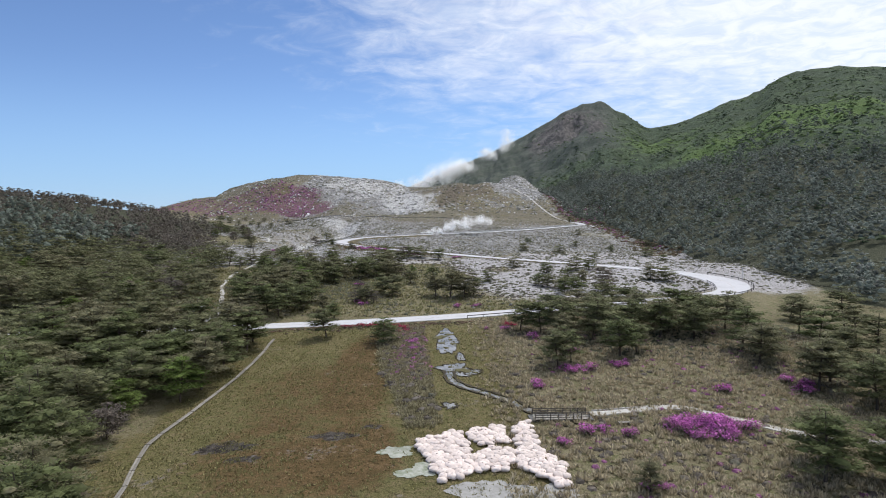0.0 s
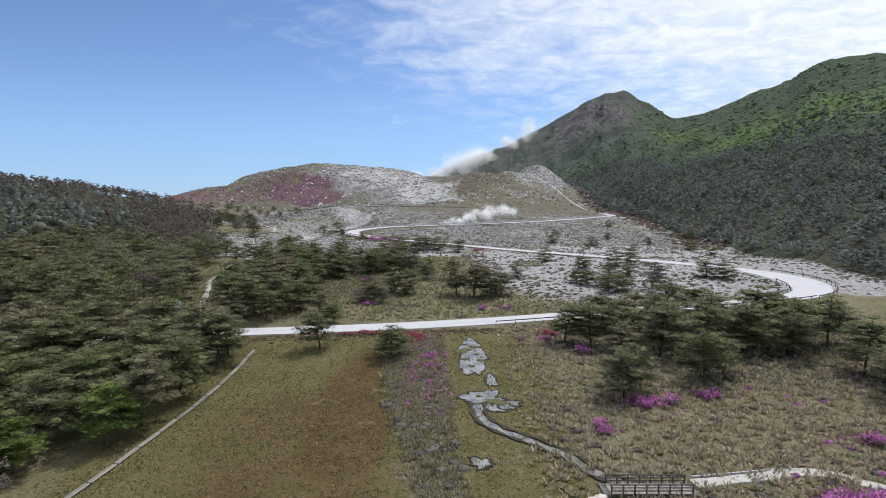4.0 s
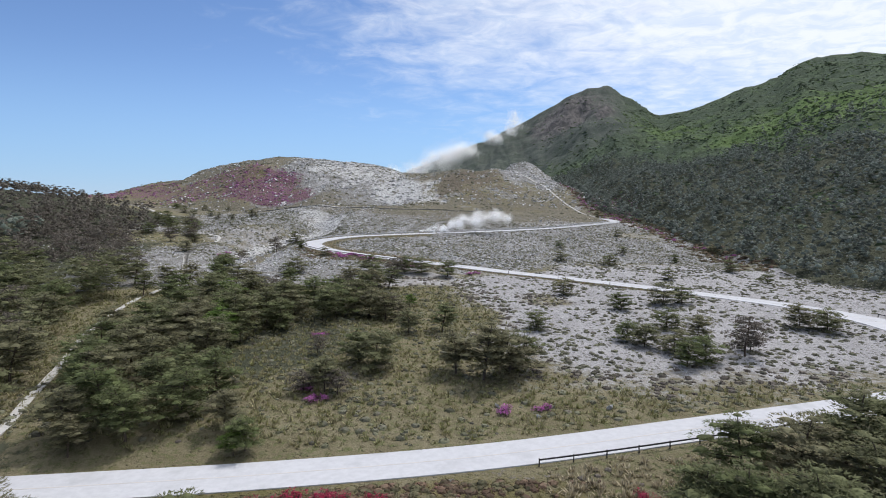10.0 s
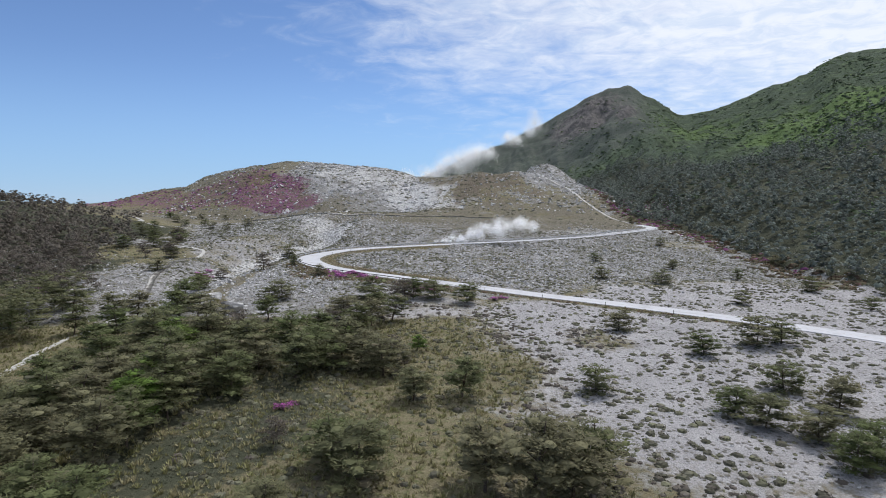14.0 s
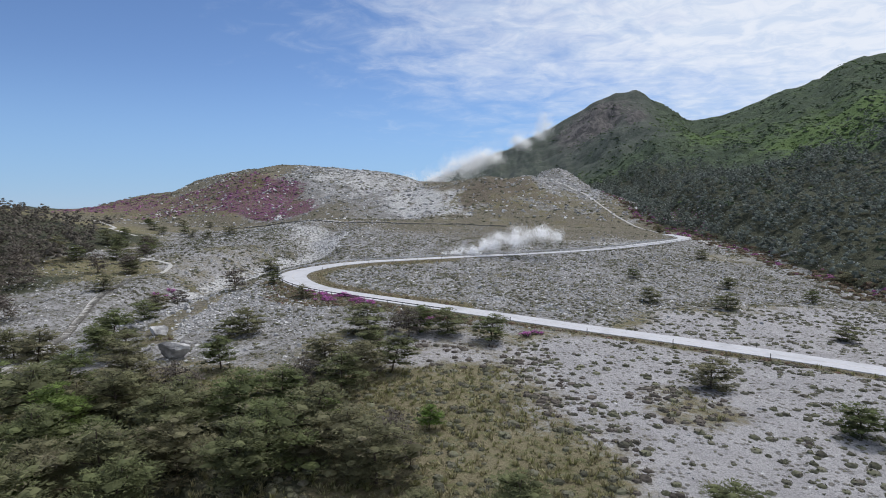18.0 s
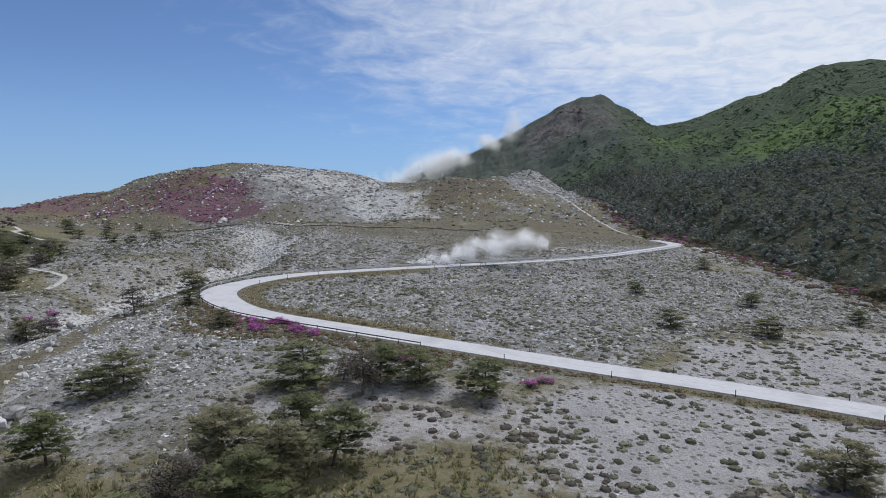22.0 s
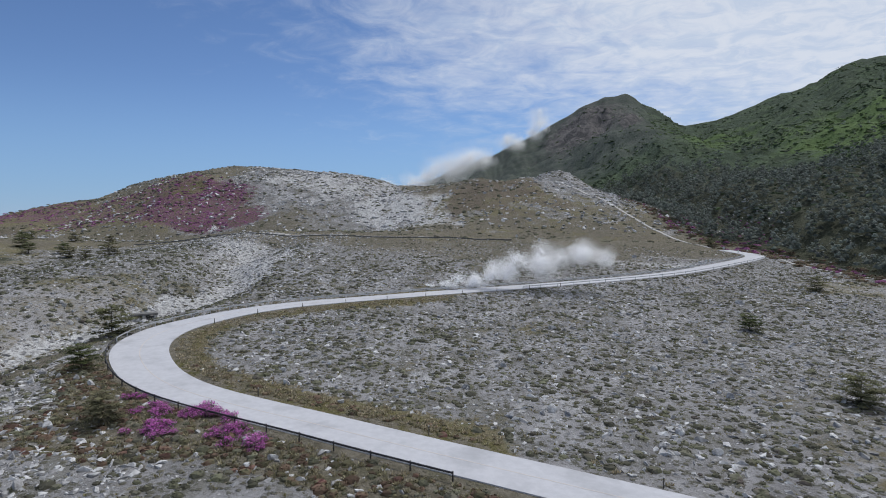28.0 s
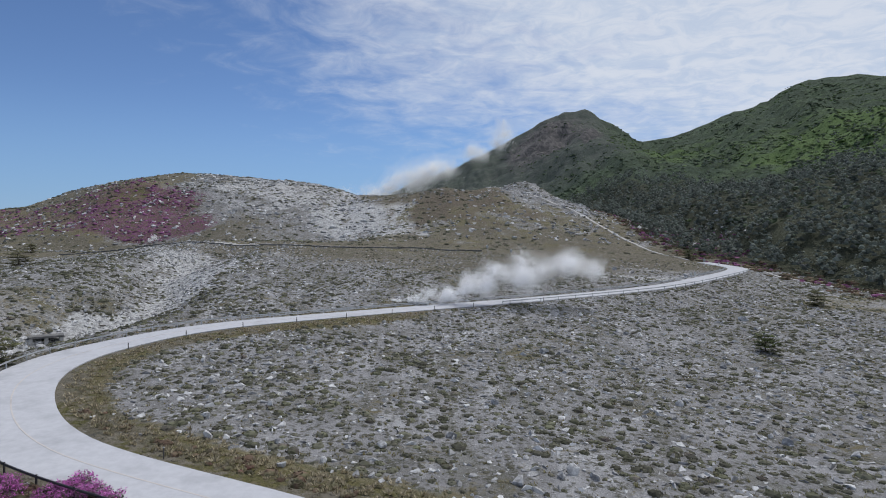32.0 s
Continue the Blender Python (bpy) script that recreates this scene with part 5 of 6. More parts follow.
def notice_board(x, y, turn, wide, tall, foot):
    ob = thing("notice_board", "pale weathered notice board on posts beside the path", "sign", at=pose(x, y, float(height(x, y)), 0, 0, turn))
    for s in (-wide / 2 + 0.06, wide / 2 - 0.06):
        part("post", block(s - 0.05, s + 0.05, -0.05, 0.05, -0.3, foot + tall + 0.1, 0.01), MAT_WOOD, ob)
    part("panel", block(-wide / 2, wide / 2, -0.09, -0.055, foot, foot + tall, 0.008), MAT_WHITE, ob)
    for i in range(5):
        part("text_line", block(-wide * 0.36, wide * (0.34 - 0.07 * (i % 3)), -0.097, -0.092, foot + tall * (0.84 - 0.16 * i) - 0.03, foot + tall * (0.84 - 0.16 * i) + 0.02), MAT_DARKWOOD, ob)
    part("cap", block(-wide / 2 - 0.08, wide / 2 + 0.08, -0.16, 0.1, foot + tall + 0.1, foot + tall + 0.17, 0.01), MAT_DARKWOOD, ob)


notice_board(-61.5, 154.2, 20, 1.1, 1.5, 0.9)
notice_board(-61.5, 146.0, 10, 0.7, 1.0, 0.9)


def culvert(x, y, turn):
    ob = thing("culvert", "small concrete culvert slab across the dry gully", "culvert", at=pose(x, y, float(height(x, y)) + 0.7, 0, 0, turn))
    part("slab", block(-2.6, 2.6, -1.2, 1.2, 0, 0.35, 0.04), MAT_DARKWALL, ob)
    for s in (-2.2, 0, 2.2):
        part("pier", block(s - 0.3, s + 0.3, -1.0, 1.0, -2.5, 0, 0.04), MAT_CONCRETE, ob)


culvert(-72, 361, 30)


def log_stairs():
    """Timber treads set across the path where it climbs the slope."""
    line = along(PATH_STEPS[(PATH_STEPS[:, 1] > 255) & (PATH_STEPS[:, 1] < 333)], 1.1)
    z = height(line[:, 0], line[:, 1])
    ob = thing("log_stairs", "long flight of timber-edged steps up the stony slope", "stairs", at=pose(line[0][0], line[0][1], 0))
    me = bpy.data.meshes.new("tread")
    bm = block(-0.85, 0.85, -0.11, 0.11, -0.25, 0.16, 0.03)
    bm.to_mesh(me)
    bm.free()
    me.materials.append(MAT_WOOD)
    for i in range(len(line) - 1):
        a, b = line[i], line[i + 1]
        under("tread", me, ob).matrix_basis = pose(a[0] - line[0][0], a[1] - line[0][1], float(z[i]) + 0.14, 0, 0, math.degrees(math.atan2(b[1] - a[1], b[0] - a[0])) - 90)


log_stairs()


def utility_pole(x, y, tall):
    ob = thing("utility_pole", "slim grey utility pole beside the wide bend", "pole", at=pose(x, y, float(height(x, y))))
    v, f = tube([(0, 0, -0.4), (0, 0, tall)], (0.13, 0.09), 8)
    under("shaft", mesh_from("shaft", v, f, MAT_PALESTEEL, True), ob)
    part("crossbar", block(-0.5, 0.5, -0.05, 0.05, tall - 0.7, tall - 0.58, 0.01), MAT_STEEL, ob)
    part("marker_plate", block(-0.2, 0.2, -0.14, -0.10, tall - 2.2, tall - 1.5, 0.01), MAT_WHITE, ob)


utility_pole(98.5, 199, 4.6)


def stone_post(x, y, first=[]):
    if not first:
        ob = thing("stone_post", "small white stone post at the upper turn", "post", "white posts at the turn")
        part("shaft", block(-0.22, 0.22, -0.16, 0.16, -0.3, 1.0, 0.04), MAT_WHITE, ob)
        part("base", block(-0.35, 0.35, -0.28, 0.28, -0.3, 0.12, 0.03), MAT_CONCRETE, ob)
        first.append(ob)
        ob.matrix_basis = pose(x, y, float(height(x, y)))
        return
    copy_thing(first[0], pose(x, y, float(height(x, y)), 0, 0, x * 7))


for x, y in ((77, 432), (79, 433.5), (103, 463), (108, 466)):
    stone_post(x, y)
for i, (x, y) in enumerate(((20, 470), (28, 466), (97, 462))):
    ob = thing("utility_box", "grey steel instrument box on a pole beside the track", "box", at=pose(x, y, float(height(x, y))))
    part("pole", block(-0.05, 0.05, -0.05, 0.05, -0.2, 2.4, 0.01), MAT_PALESTEEL, ob)
    part("cabinet", block(-0.35, 0.35, -0.25, 0.25, 1.2, 2.1, 0.03), MAT_PALESTEEL, ob)



def retaining_wall():
    """A low stone wall that holds the level track, coloured dark to draw its shadow line."""
    line = along(offset_line(PATH_TERRACE, 1.25), 3.0)
    z = height(line[:, 0], line[:, 1])
    ob = thing("retaining_wall", "low stone wall below the level track, darkened as its shadow line", "wall", at=pose(line[0][0], line[0][1], 0))
    me = bpy.data.meshes.new("wall_block")
    bm = block(-1.5, 1.5, -0.25, 0.25, -0.8, 0.62, 0.05)
    bm.to_mesh(me)
    bm.free()
    # dark stone puts the wall's shadow line into its colour
    me.materials.append(MAT_DARKWALL)
    for i in range(len(line) - 1):
        a, b = line[i], line[i + 1]
        o = under("wall_block", me, ob)
        o.matrix_basis = pose((a[0] + b[0]) / 2 - line[0][0], (a[1] + b[1]) / 2 - line[0][1], float(z[i] + z[i + 1]) / 2 - 0.2, 0, 0, math.degrees(math.atan2(b[1] - a[1], b[0] - a[0])))


retaining_wall()

# ---- sandbags ----


def bag_mesh(seed):
    rng = np.random.RandomState(seed)
    bm = bmesh.new()
    bmesh.ops.create_icosphere(bm, subdivisions=3, radius=0.56)
    for v in bm.verts:
        d = 1 + 0.20 * noise.noise(v.co * 2.6 + Vector((seed * 3.7, 0, 0))) + 0.11 * noise.noise(v.co * 7.5 + Vector((0, seed * 1.9, 0)))
        v.co = Vector((v.co.x * d, v.co.y * d * rng.uniform(0.98, 1.02), max(-0.24, v.co.z * d * 0.72)))
        if v.co.z > 0.24:
            v.co.z -= 0.35 * (v.co.z - 0.24)
    return bm


def bag_tie():
    bm = bmesh.new()
    bmesh.ops.create_cone(bm, cap_ends=True, segments=6, radius1=0.05, radius2=0.12, depth=0.12, matrix=Matrix.Translation((0.10, 0.04, 0.33)) @ Matrix.Rotation(0.5, 4, "X"))
    return bm


def inside_of(x, y, ring):
    n, hit = len(ring), False
    for k in range(n):
        (ax, ay), (bx, by) = ring[k], ring[(k + 1) % n]
        if (ay > y) != (by > y) and x < (bx - ax) * (y - ay) / (by - ay) + ax:
            hit = not hit
    return hit


def sandbags():
    kinds = []
    for s in range(4):
        ob = thing("sandbag", "white cloth tonne bag filled with earth, lying on the moor", "sandbag", "white bags laid in blocks")
        b = part("sack", bag_mesh(s + 1), MAT_BAG, ob)
        b.data.polygons.foreach_set("use_smooth", np.full(len(b.data.polygons), True))
        part("tied_neck", bag_tie(), MAT_BAG, ob)
        kinds.append(ob)
    rng = np.random.RandomState(4)
    used = 0
    blocks = (((-3.6, 72.8), (2.1, 76.5), (3.4, 68.5), (2.7, 63.3), (-0.4, 61.7), (-1.3, 65.9), (-2.8, 69.3)),
              ((2.9, 76.3), (7.5, 78.1), (8.2, 72.9), (4.5, 71.3), (3.6, 73.0)), ((3.0, 67.2), (4.8, 70.3), (8.3, 71.1), (7.9, 65.4), (5.2, 64.2), (3.0, 64.9)),
              ((8.9, 77.2), (11.1, 79.5), (11.5, 75.4), (11.5, 70.0), (13.3, 66.3), (13.2, 61.5), (11.8, 60.2), (10.0, 63.5), (8.2, 66.4), (8.7, 71.4)))
    for ring in blocks:
        laid = []
        for y in np.arange(59.5, 80.5, 0.90):
            for x in np.arange(-4.5, 14.5, 0.92):
                px, py = x + (0.46 if int(round(y / 0.90)) % 2 else 0) + rng.uniform(-0.2, 0.2), y + rng.uniform(-0.2, 0.2)
                if inside_of(px, py, ring):
                    laid.append((px, py))
        for x, y in laid:
            m = pose(x, y, float(height(x, y)) + 0.20 + rng.uniform(0, 0.16), rng.uniform(-14, 14), rng.uniform(-14, 14), rng.uniform(0, 360))
            if used < 4:
                kinds[used].matrix_basis = m
            else:
                ob = copy_thing(kinds[rng.randint(4)], m)
                ob.scale = (rng.uniform(0.98, 1.25), rng.uniform(0.98, 1.2), rng.uniform(0.75, 1.0))
            used += 1


sandbags()

# ---- pools and stream ----


def lobes(cx, cy, rx, ry, seed, n=64):
    rng = np.random.RandomState(seed)
    a = np.arange(n) * 2 * np.pi / n
    r = 1 + sum(rng.uniform(0.08, 0.24) / (0.4 * k) ** 0.75 * np.sin(k * a + rng.uniform(0, 6.28)) for k in (2, 3, 5, 7, 11, 17, 23))
    return np.column_stack([cx + rx * r * np.cos(a), cy + ry * r * np.sin(a)])


def level(outline):
    return height(outline[:, 0], outline[:, 1])


def pool(cx, cy, rx, ry, seed, mat, label, name="pool", rim=True):
    o = lobes(cx, cy, rx, ry, seed, 96)
    z = level(o) + 0.06
    n = len(o)
    half = np.array((cx, cy)) + (o - (cx, cy)) * 0.5
    v = np.vstack([np.column_stack([o, z]), np.column_stack([half, level(half) + 0.06]), [(cx, cy, float(height(cx, cy)) + 0.06)]])
    k, q = np.arange(n), (np.arange(n) + 1) % n
    f = [np.column_stack([k, q, n + q, n + k]), np.column_stack([n + k, n + q, np.full(n, 2 * n)])]
    thing(name, label, "water", kind="structure", data=mesh_from(name, v, f, mat))
    if rim:
        bank(o, z, seed)


def bank(o, z, seed):
    """A ragged rim of dark peat and sods round a pool."""
    rng = np.random.RandomState(seed + 50)
    n = len(o)
    c = o.mean(0)
    out = (o - c) / (np.linalg.norm(o - c, axis=1)[:, None] + 1e-6)
    w = rng.uniform(0.0, 0.5, n) * (rng.uniform(0, 1, n) < 0.75)
    w = ((w + np.roll(w, 1)) / 2)[:, None]
    rings = [np.column_stack([o - out * rng.uniform(0.05, 0.35, n)[:, None], z - 0.05]), np.column_stack([o, z + rng.uniform(0.02, 0.12, n)]),
             np.column_stack([o + out * w, z + rng.uniform(0.0, 0.08, n)]), np.column_stack([o + out * (w + 0.3), z - 0.3])]
    v = np.vstack(rings)
    k = np.arange(n)
    f = np.vstack([np.stack([r * n + k, r * n + (k + 1) % n, (r + 1) * n + (k + 1) % n, (r + 1) * n + k], -1) for r in range(3)])
    thing("peat_bank", "ragged dark peat rim round the pool", "bank", kind="structure", data=mesh_from("peat_bank", v, f, MAT_SOD))


pool(0.7, 123.6, 2.5, 8.4, 1, MAT_WATER, "long shallow grey moor pool with peat islands")
pool(3.2, 111.8, 0.9, 2.2, 3, MAT_WATER, "small moor pool between the sods")
pool(2.2, 104.0, 3.0, 3.0, 4, MAT_WATER, "shallow grey moor pool with a grassy spit")
pool(4.8, 102.4, 1.8, 1.4, 5, MAT_WATER, "shallow grey moor pool")
pool(0.9, 86.2, 0.8, 1.4, 6, MAT_WATER, "tiny moor pool")
pool(-5.6, 70.2, 2.2, 1.5, 7, MAT_GREENSILT, "drying pale green puddle of silt", "puddle", False)
pool(-2.6, 65.0, 2.4, 1.6, 8, MAT_GREENSILT, "drying pale green puddle of silt", "puddle", False)
pool(6.6, 58.2, 5.6, 4.2, 9, MAT_SILT, "flat of grey silt beside the bags", "silt_flat", False)
pool(10.5, 58.8, 3.0, 2.6, 10, MAT_SILT, "flat of grey silt beside the bags", "silt_flat", False)
stream = curve([(1.0, 103, 0), (1.3, 98, 0), (3.4, 94.5, 0), (5.6, 92.5, 0), (8.0, 90.2, 0), (9.8, 88, 0), (12, 84.5, 0), (15, 81.5, 0), (17, 78.5, 0)], 0.7)
ribbon("stream", stream, 0.55 + 0.25 * np.sin(np.arange(len(stream)) * 0.9), MAT_WATER, "narrow shallow stream winding through the moor", "water", 0.05, True, 0.1)
for s, lab in ((0.85, "dark cut peat edge of the stream"), (-0.85, "dark cut peat edge of the stream")):
    ribbon("peat_bank", offset_line(stream, s), 0.22 + 0.12 * np.sin(np.arange(len(stream)) * 1.7), MAT_SOD, lab, "bank", 0.16, True, 0.4)
for i, (x, y, r) in enumerate(((-0.9, 126.4, 1.7), (1.3, 128.6, 1.0), (2.0, 121.2, 0.8), (3.4, 103.2, 1.5), (1.2, 105.2, 0.45), (-0.4, 121.6, 0.7), (1.4, 124.6, 0.5), (0.6, 118.0, 0.6), (-0.2, 130.2, 0.6), (5.4, 102.0, 0.5))):
    o = lobes(x, y, r, r * 0.7, 70 + i, 24)
    z = level(o) + 0.07
    n = len(o)
    c = np.array((x, y))
    v = np.vstack([np.column_stack([o, z - 0.1]), np.column_stack([c + (o - c) * 0.85, z + 0.08]), [(x, y, float(z.mean()) + 0.14)]])
    k = np.arange(n)
    fq = np.stack([k, (k + 1) % n, n + (k + 1) % n, n + k], -1)
    ft = np.column_stack([n + k, n + (k + 1) % n, np.full(n, 2 * n)])
    thing("peat_islet", "mossy brown peat sod standing in the pool", "sod", "sods in the pools", data=mesh_from("peat_islet", v, [fq, ft], MAT_SODTOP))

# ---- shrubs in bloom ----


def bloom_bush(seed, mat, label, name):
    rng = np.random.RandomState(seed)
    n = 9
    c = np.column_stack([rng.normal(0, 0.42, (n, 2)), rng.uniform(0.25, 0.75, n)])
    ob = thing(name, label, "azalea")
    under("blossom", mesh_from("blossom", *tuft_cloud(rng, c + (0, 0, 0.12), np.full(n, 0.48), 0.6, 30, 0.10, 0.4), mat), ob)
    under("foliage", mesh_from("foliage", *tuft_cloud(rng, c - (0, 0, 0.12), np.full(n, 0.50), 0.65, 20, 0.12, 0.4), MAT_SHRUB), ob)
    stems = [tube([(0, 0, -0.2), q * (0.5, 0.5, 0.6), q], (0.03, 0.022, 0.012), 4) for q in c[:6]]
    under("stem", mesh_from("stem", *joined(stems), MAT_BARK), ob)
    ob.matrix_basis = pose(0, -150, -40)
    return ob


AZALEAS = [bloom_bush(1, MAT_AZALEA, "magenta flowering azalea bush", "azalea_bush"), bloom_bush(2, MAT_AZALEA, "magenta flowering azalea bush", "azalea_bush")]
RED_AZALEA = bloom_bush(3, MAT_REDAZALEA, "crimson flowering azalea bush", "azalea_bush")


def bushes(kind, cx, cy, rx, ry, count, size, seed, group):
    rng = np.random.RandomState(seed)
    for i in range(count):
        a, r = rng.uniform(0, 6.28), math.sqrt(rng.uniform(0, 1))
        x, y = cx + rx * r * math.cos(a), cy + ry * r * math.sin(a)
        s = size * rng.uniform(0.7, 1.3)
        m = pose(x, y, float(height(x, y)) - 0.05, 0, 0, rng.uniform(0, 360)) @ Matrix.Diagonal((s * 1.15, s * 1.15, s, 1))
        ob = copy_thing(kind[i % len(kind)], m)
        ob.matrix_basis = m
        tagged(ob, group=group)


bushes(AZALEAS, 33, 76.5, 3.6, 3.2, 24, 1.5, 1, "azalea thicket beside the path")
bushes(AZALEAS, 37.5, 77.5, 2.5, 1.2, 6, 1.2, 2, "azalea thicket beside the path")
for i, (cx, cy, rx, ry, k, s) in enumerate(((19.5, 76.5, 1.2, 0.8, 3, 1.1), (22.8, 75.2, 0.5, 0.4, 1, 1.0), (14.5, 72.5, 0.8, 0.5, 2, 0.9), (15, 95, 0.8, 2.5, 4, 0.9), (22.5, 103, 2.6, 0.9, 6, 1.0), (32, 108, 0.5, 0.5, 1, 0.9),
                                            (56, 94, 1.2, 4, 7, 1.1), (44, 92, 1.0, 0.6, 2, 1.0), (21, 61, 1.4, 0.6, 3, 0.9), (-5.2, 116, 0.9, 7, 3, 0.7), (-6.5, 124, 1.0, 5, 3, 0.7), (24, 114, 2.4, 2.0, 6, 1.0), (13.5, 134, 0.9, 0.8, 3, 0.9),
                                            (19, 126, 1.5, 2, 4, 1.0), (30, 106, 2, 1.5, 4, 1.0), (9.5, 133, 0.5, 0.4, 1, 0.8))):
    bushes(AZALEAS, cx, cy, rx, ry, k, s, 20 + i, "azaleas on the moor")
bushes([RED_AZALEA], -16, 137.2, 8, 1.0, 12, 0.8, 41, "crimson azaleas on the road bank")
bushes([RED_AZALEA], -8.5, 133, 1.5, 2.5, 5, 0.9, 42, "crimson azaleas on the road bank")
bushes([RED_AZALEA], 15, 136.5, 0.8, 0.8, 3, 1.0, 43, "crimson azaleas on the road bank")
for i, (cx, cy, rx, ry, k, s) in enumerate(((-35, 296.8, 3.0, 2.0, 15, 0.72), (-38.5, 293, 3.2, 2.0, 13, 0.7), (-41.5, 297.5, 2.2, 1.5, 8, 0.7), (-31, 291.5, 2.6, 1.4, 7, 0.65), (-27, 289.5, 0.9, 1.2, 4, 0.85), (-44, 301, 2.4, 1.2, 3, 0.7), (-31, 293, 2.0, 1.2, 4, 0.8), (-13, 277, 3, 1, 4, 0.8),
                                            (6, 268, 2.5, 1, 4, 0.8), (-21.5, 163, 1.0, 0.7, 4, 0.8), (-24, 167, 0.8, 0.8, 3, 0.7), (3, 159, 1.0, 0.6, 2, 0.8), (9, 160, 0.8, 0.5, 2, 0.7), (-27, 196, 1.6, 1.0, 4, 0.8),
                                            (-86, 310, 4, 5, 6, 0.8), (-108, 268, 3, 3, 4, 1.0))):
    bushes(AZALEAS, cx, cy, rx, ry, k, s, 60 + i, "azaleas below the bend")

# ---- boulders ----


def rock_mesh(seed, cuts=2):
    rng = np.random.RandomState(seed)
    bm = bmesh.new()
    bmesh.ops.create_icosphere(bm, subdivisions=cuts, radius=1.0)
    planes = rng.normal(size=(16, 3))
    planes /= np.linalg.norm(planes, axis=1)[:, None]
    offs = rng.uniform(0.32, 0.74, 16)
    for v in bm.verts:
        c = np.array(v.co)
        for p, o in zip(planes, offs):
            k = c @ p - o
            if k > 0:
                c = c - p * k
        c = c * (1 + 0.10 * noise.noise(Vector(c) * 3 + Vector((seed, 0, 0))))
        v.co = Vector(c * (1.15, 0.95, 0.8))
    return bm


def rock_arrays(seed, cuts):
    bm = rock_mesh(seed, cuts)
    bm.verts.index_update()
    v = np.array([tuple(q.co) for q in bm.verts])
    f = np.array([[q.index for q in p.verts] for p in bm.faces])
    bm.free()
    return v, f


ROCKS = []
for s in range(5):
    me = bpy.data.meshes.new("boulder")
    bm = rock_mesh(s + 3, 2)
    bm.to_mesh(me)
    bm.free()
    me.materials.append(MAT_ROCK)
    ROCKS.append(me)


BIG_ROCKS = []
for s in range(3):
    me = bpy.data.meshes.new("boulder")
    bm = rock_mesh(s + 13, 3)
    for v in bm.verts:
        v.co *= 1 + 0.07 * noise.noise(v.co * 4.3) + 0.045 * noise.noise(v.co * 11)
    bm.to_mesh(me)
    bm.free()
    me.materials.append(MAT_DARKROCK)
    BIG_ROCKS.append(me)


def boulder(x, y, size, turn, label="angular grey volcanic boulder half sunk in the ground"):
    ob = thing("boulder", label, "boulder", "boulders on the slopes", data=(BIG_ROCKS[int(abs(x)) % 3] if size > 1.2 else ROCKS[int(abs(x * 3 + y)) % 5]))
    ob.matrix_basis = pose(x, y, float(height(x, y)) + (0.34 if size > 2.5 else 0.18) * size, turn % 17 - 8, turn % 13 - 6, turn) @ Matrix.Diagonal((size, size, size, 1))


for x, y, s in ((-53.5, 248.5, 3.0), (-54.6, 255.4, 1.9), (-62, 260.4, 2.0), (-60, 252, 1.3), (-68, 264, 1.5), (-88, 320, 1.6), (-80, 312, 1.4), (20.5, 321.5, 0.8), (22, 323, 0.7), (-22, 303, 0.7), (-14, 308, 0.6), (-3, 300, 0.8), (2, 302, 0.9), (3.4, 301, 0.6), (14, 296, 0.7), (11, 293, 0.6), (-26, 318, 0.6),
                (10, 345, 0.9), (12, 344, 0.7), (36, 340, 0.9), (38, 342, 0.7), (26, 310, 0.8), (30, 306, 0.7), (58, 372, 1.1), (74, 428, 1.5), (60, 436, 1.4), (56, 440, 1.1), (16, 292, 0.7), (6, 290, 0.6), (40, 318, 0.7), (8, 158, 0.7), (18, 161, 0.8), (3, 161, 0.6)):
    boulder(x, y, s, x * 31 + y * 7)
rngs = np.random.RandomState(12)
for x0, x1, y0, y1, s0, s1, k in ((-40, 62, 285, 375, 0.3, 0.7, 110), (-72, -28, 248, 312, 0.3, 0.8, 90), (-95, -62, 300, 380, 0.3, 0.8, 40)):
    for _ in range(k):
        x, y = rngs.uniform(x0, x1), rngs.uniform(y0, y1)
        if float(near_line(x, y, ROAD[::2])[0]) > ROAD_HALF + 2.5:
            boulder(x, y, rngs.uniform(s0, s1), rngs.uniform(0, 360))

# ---- steam ----


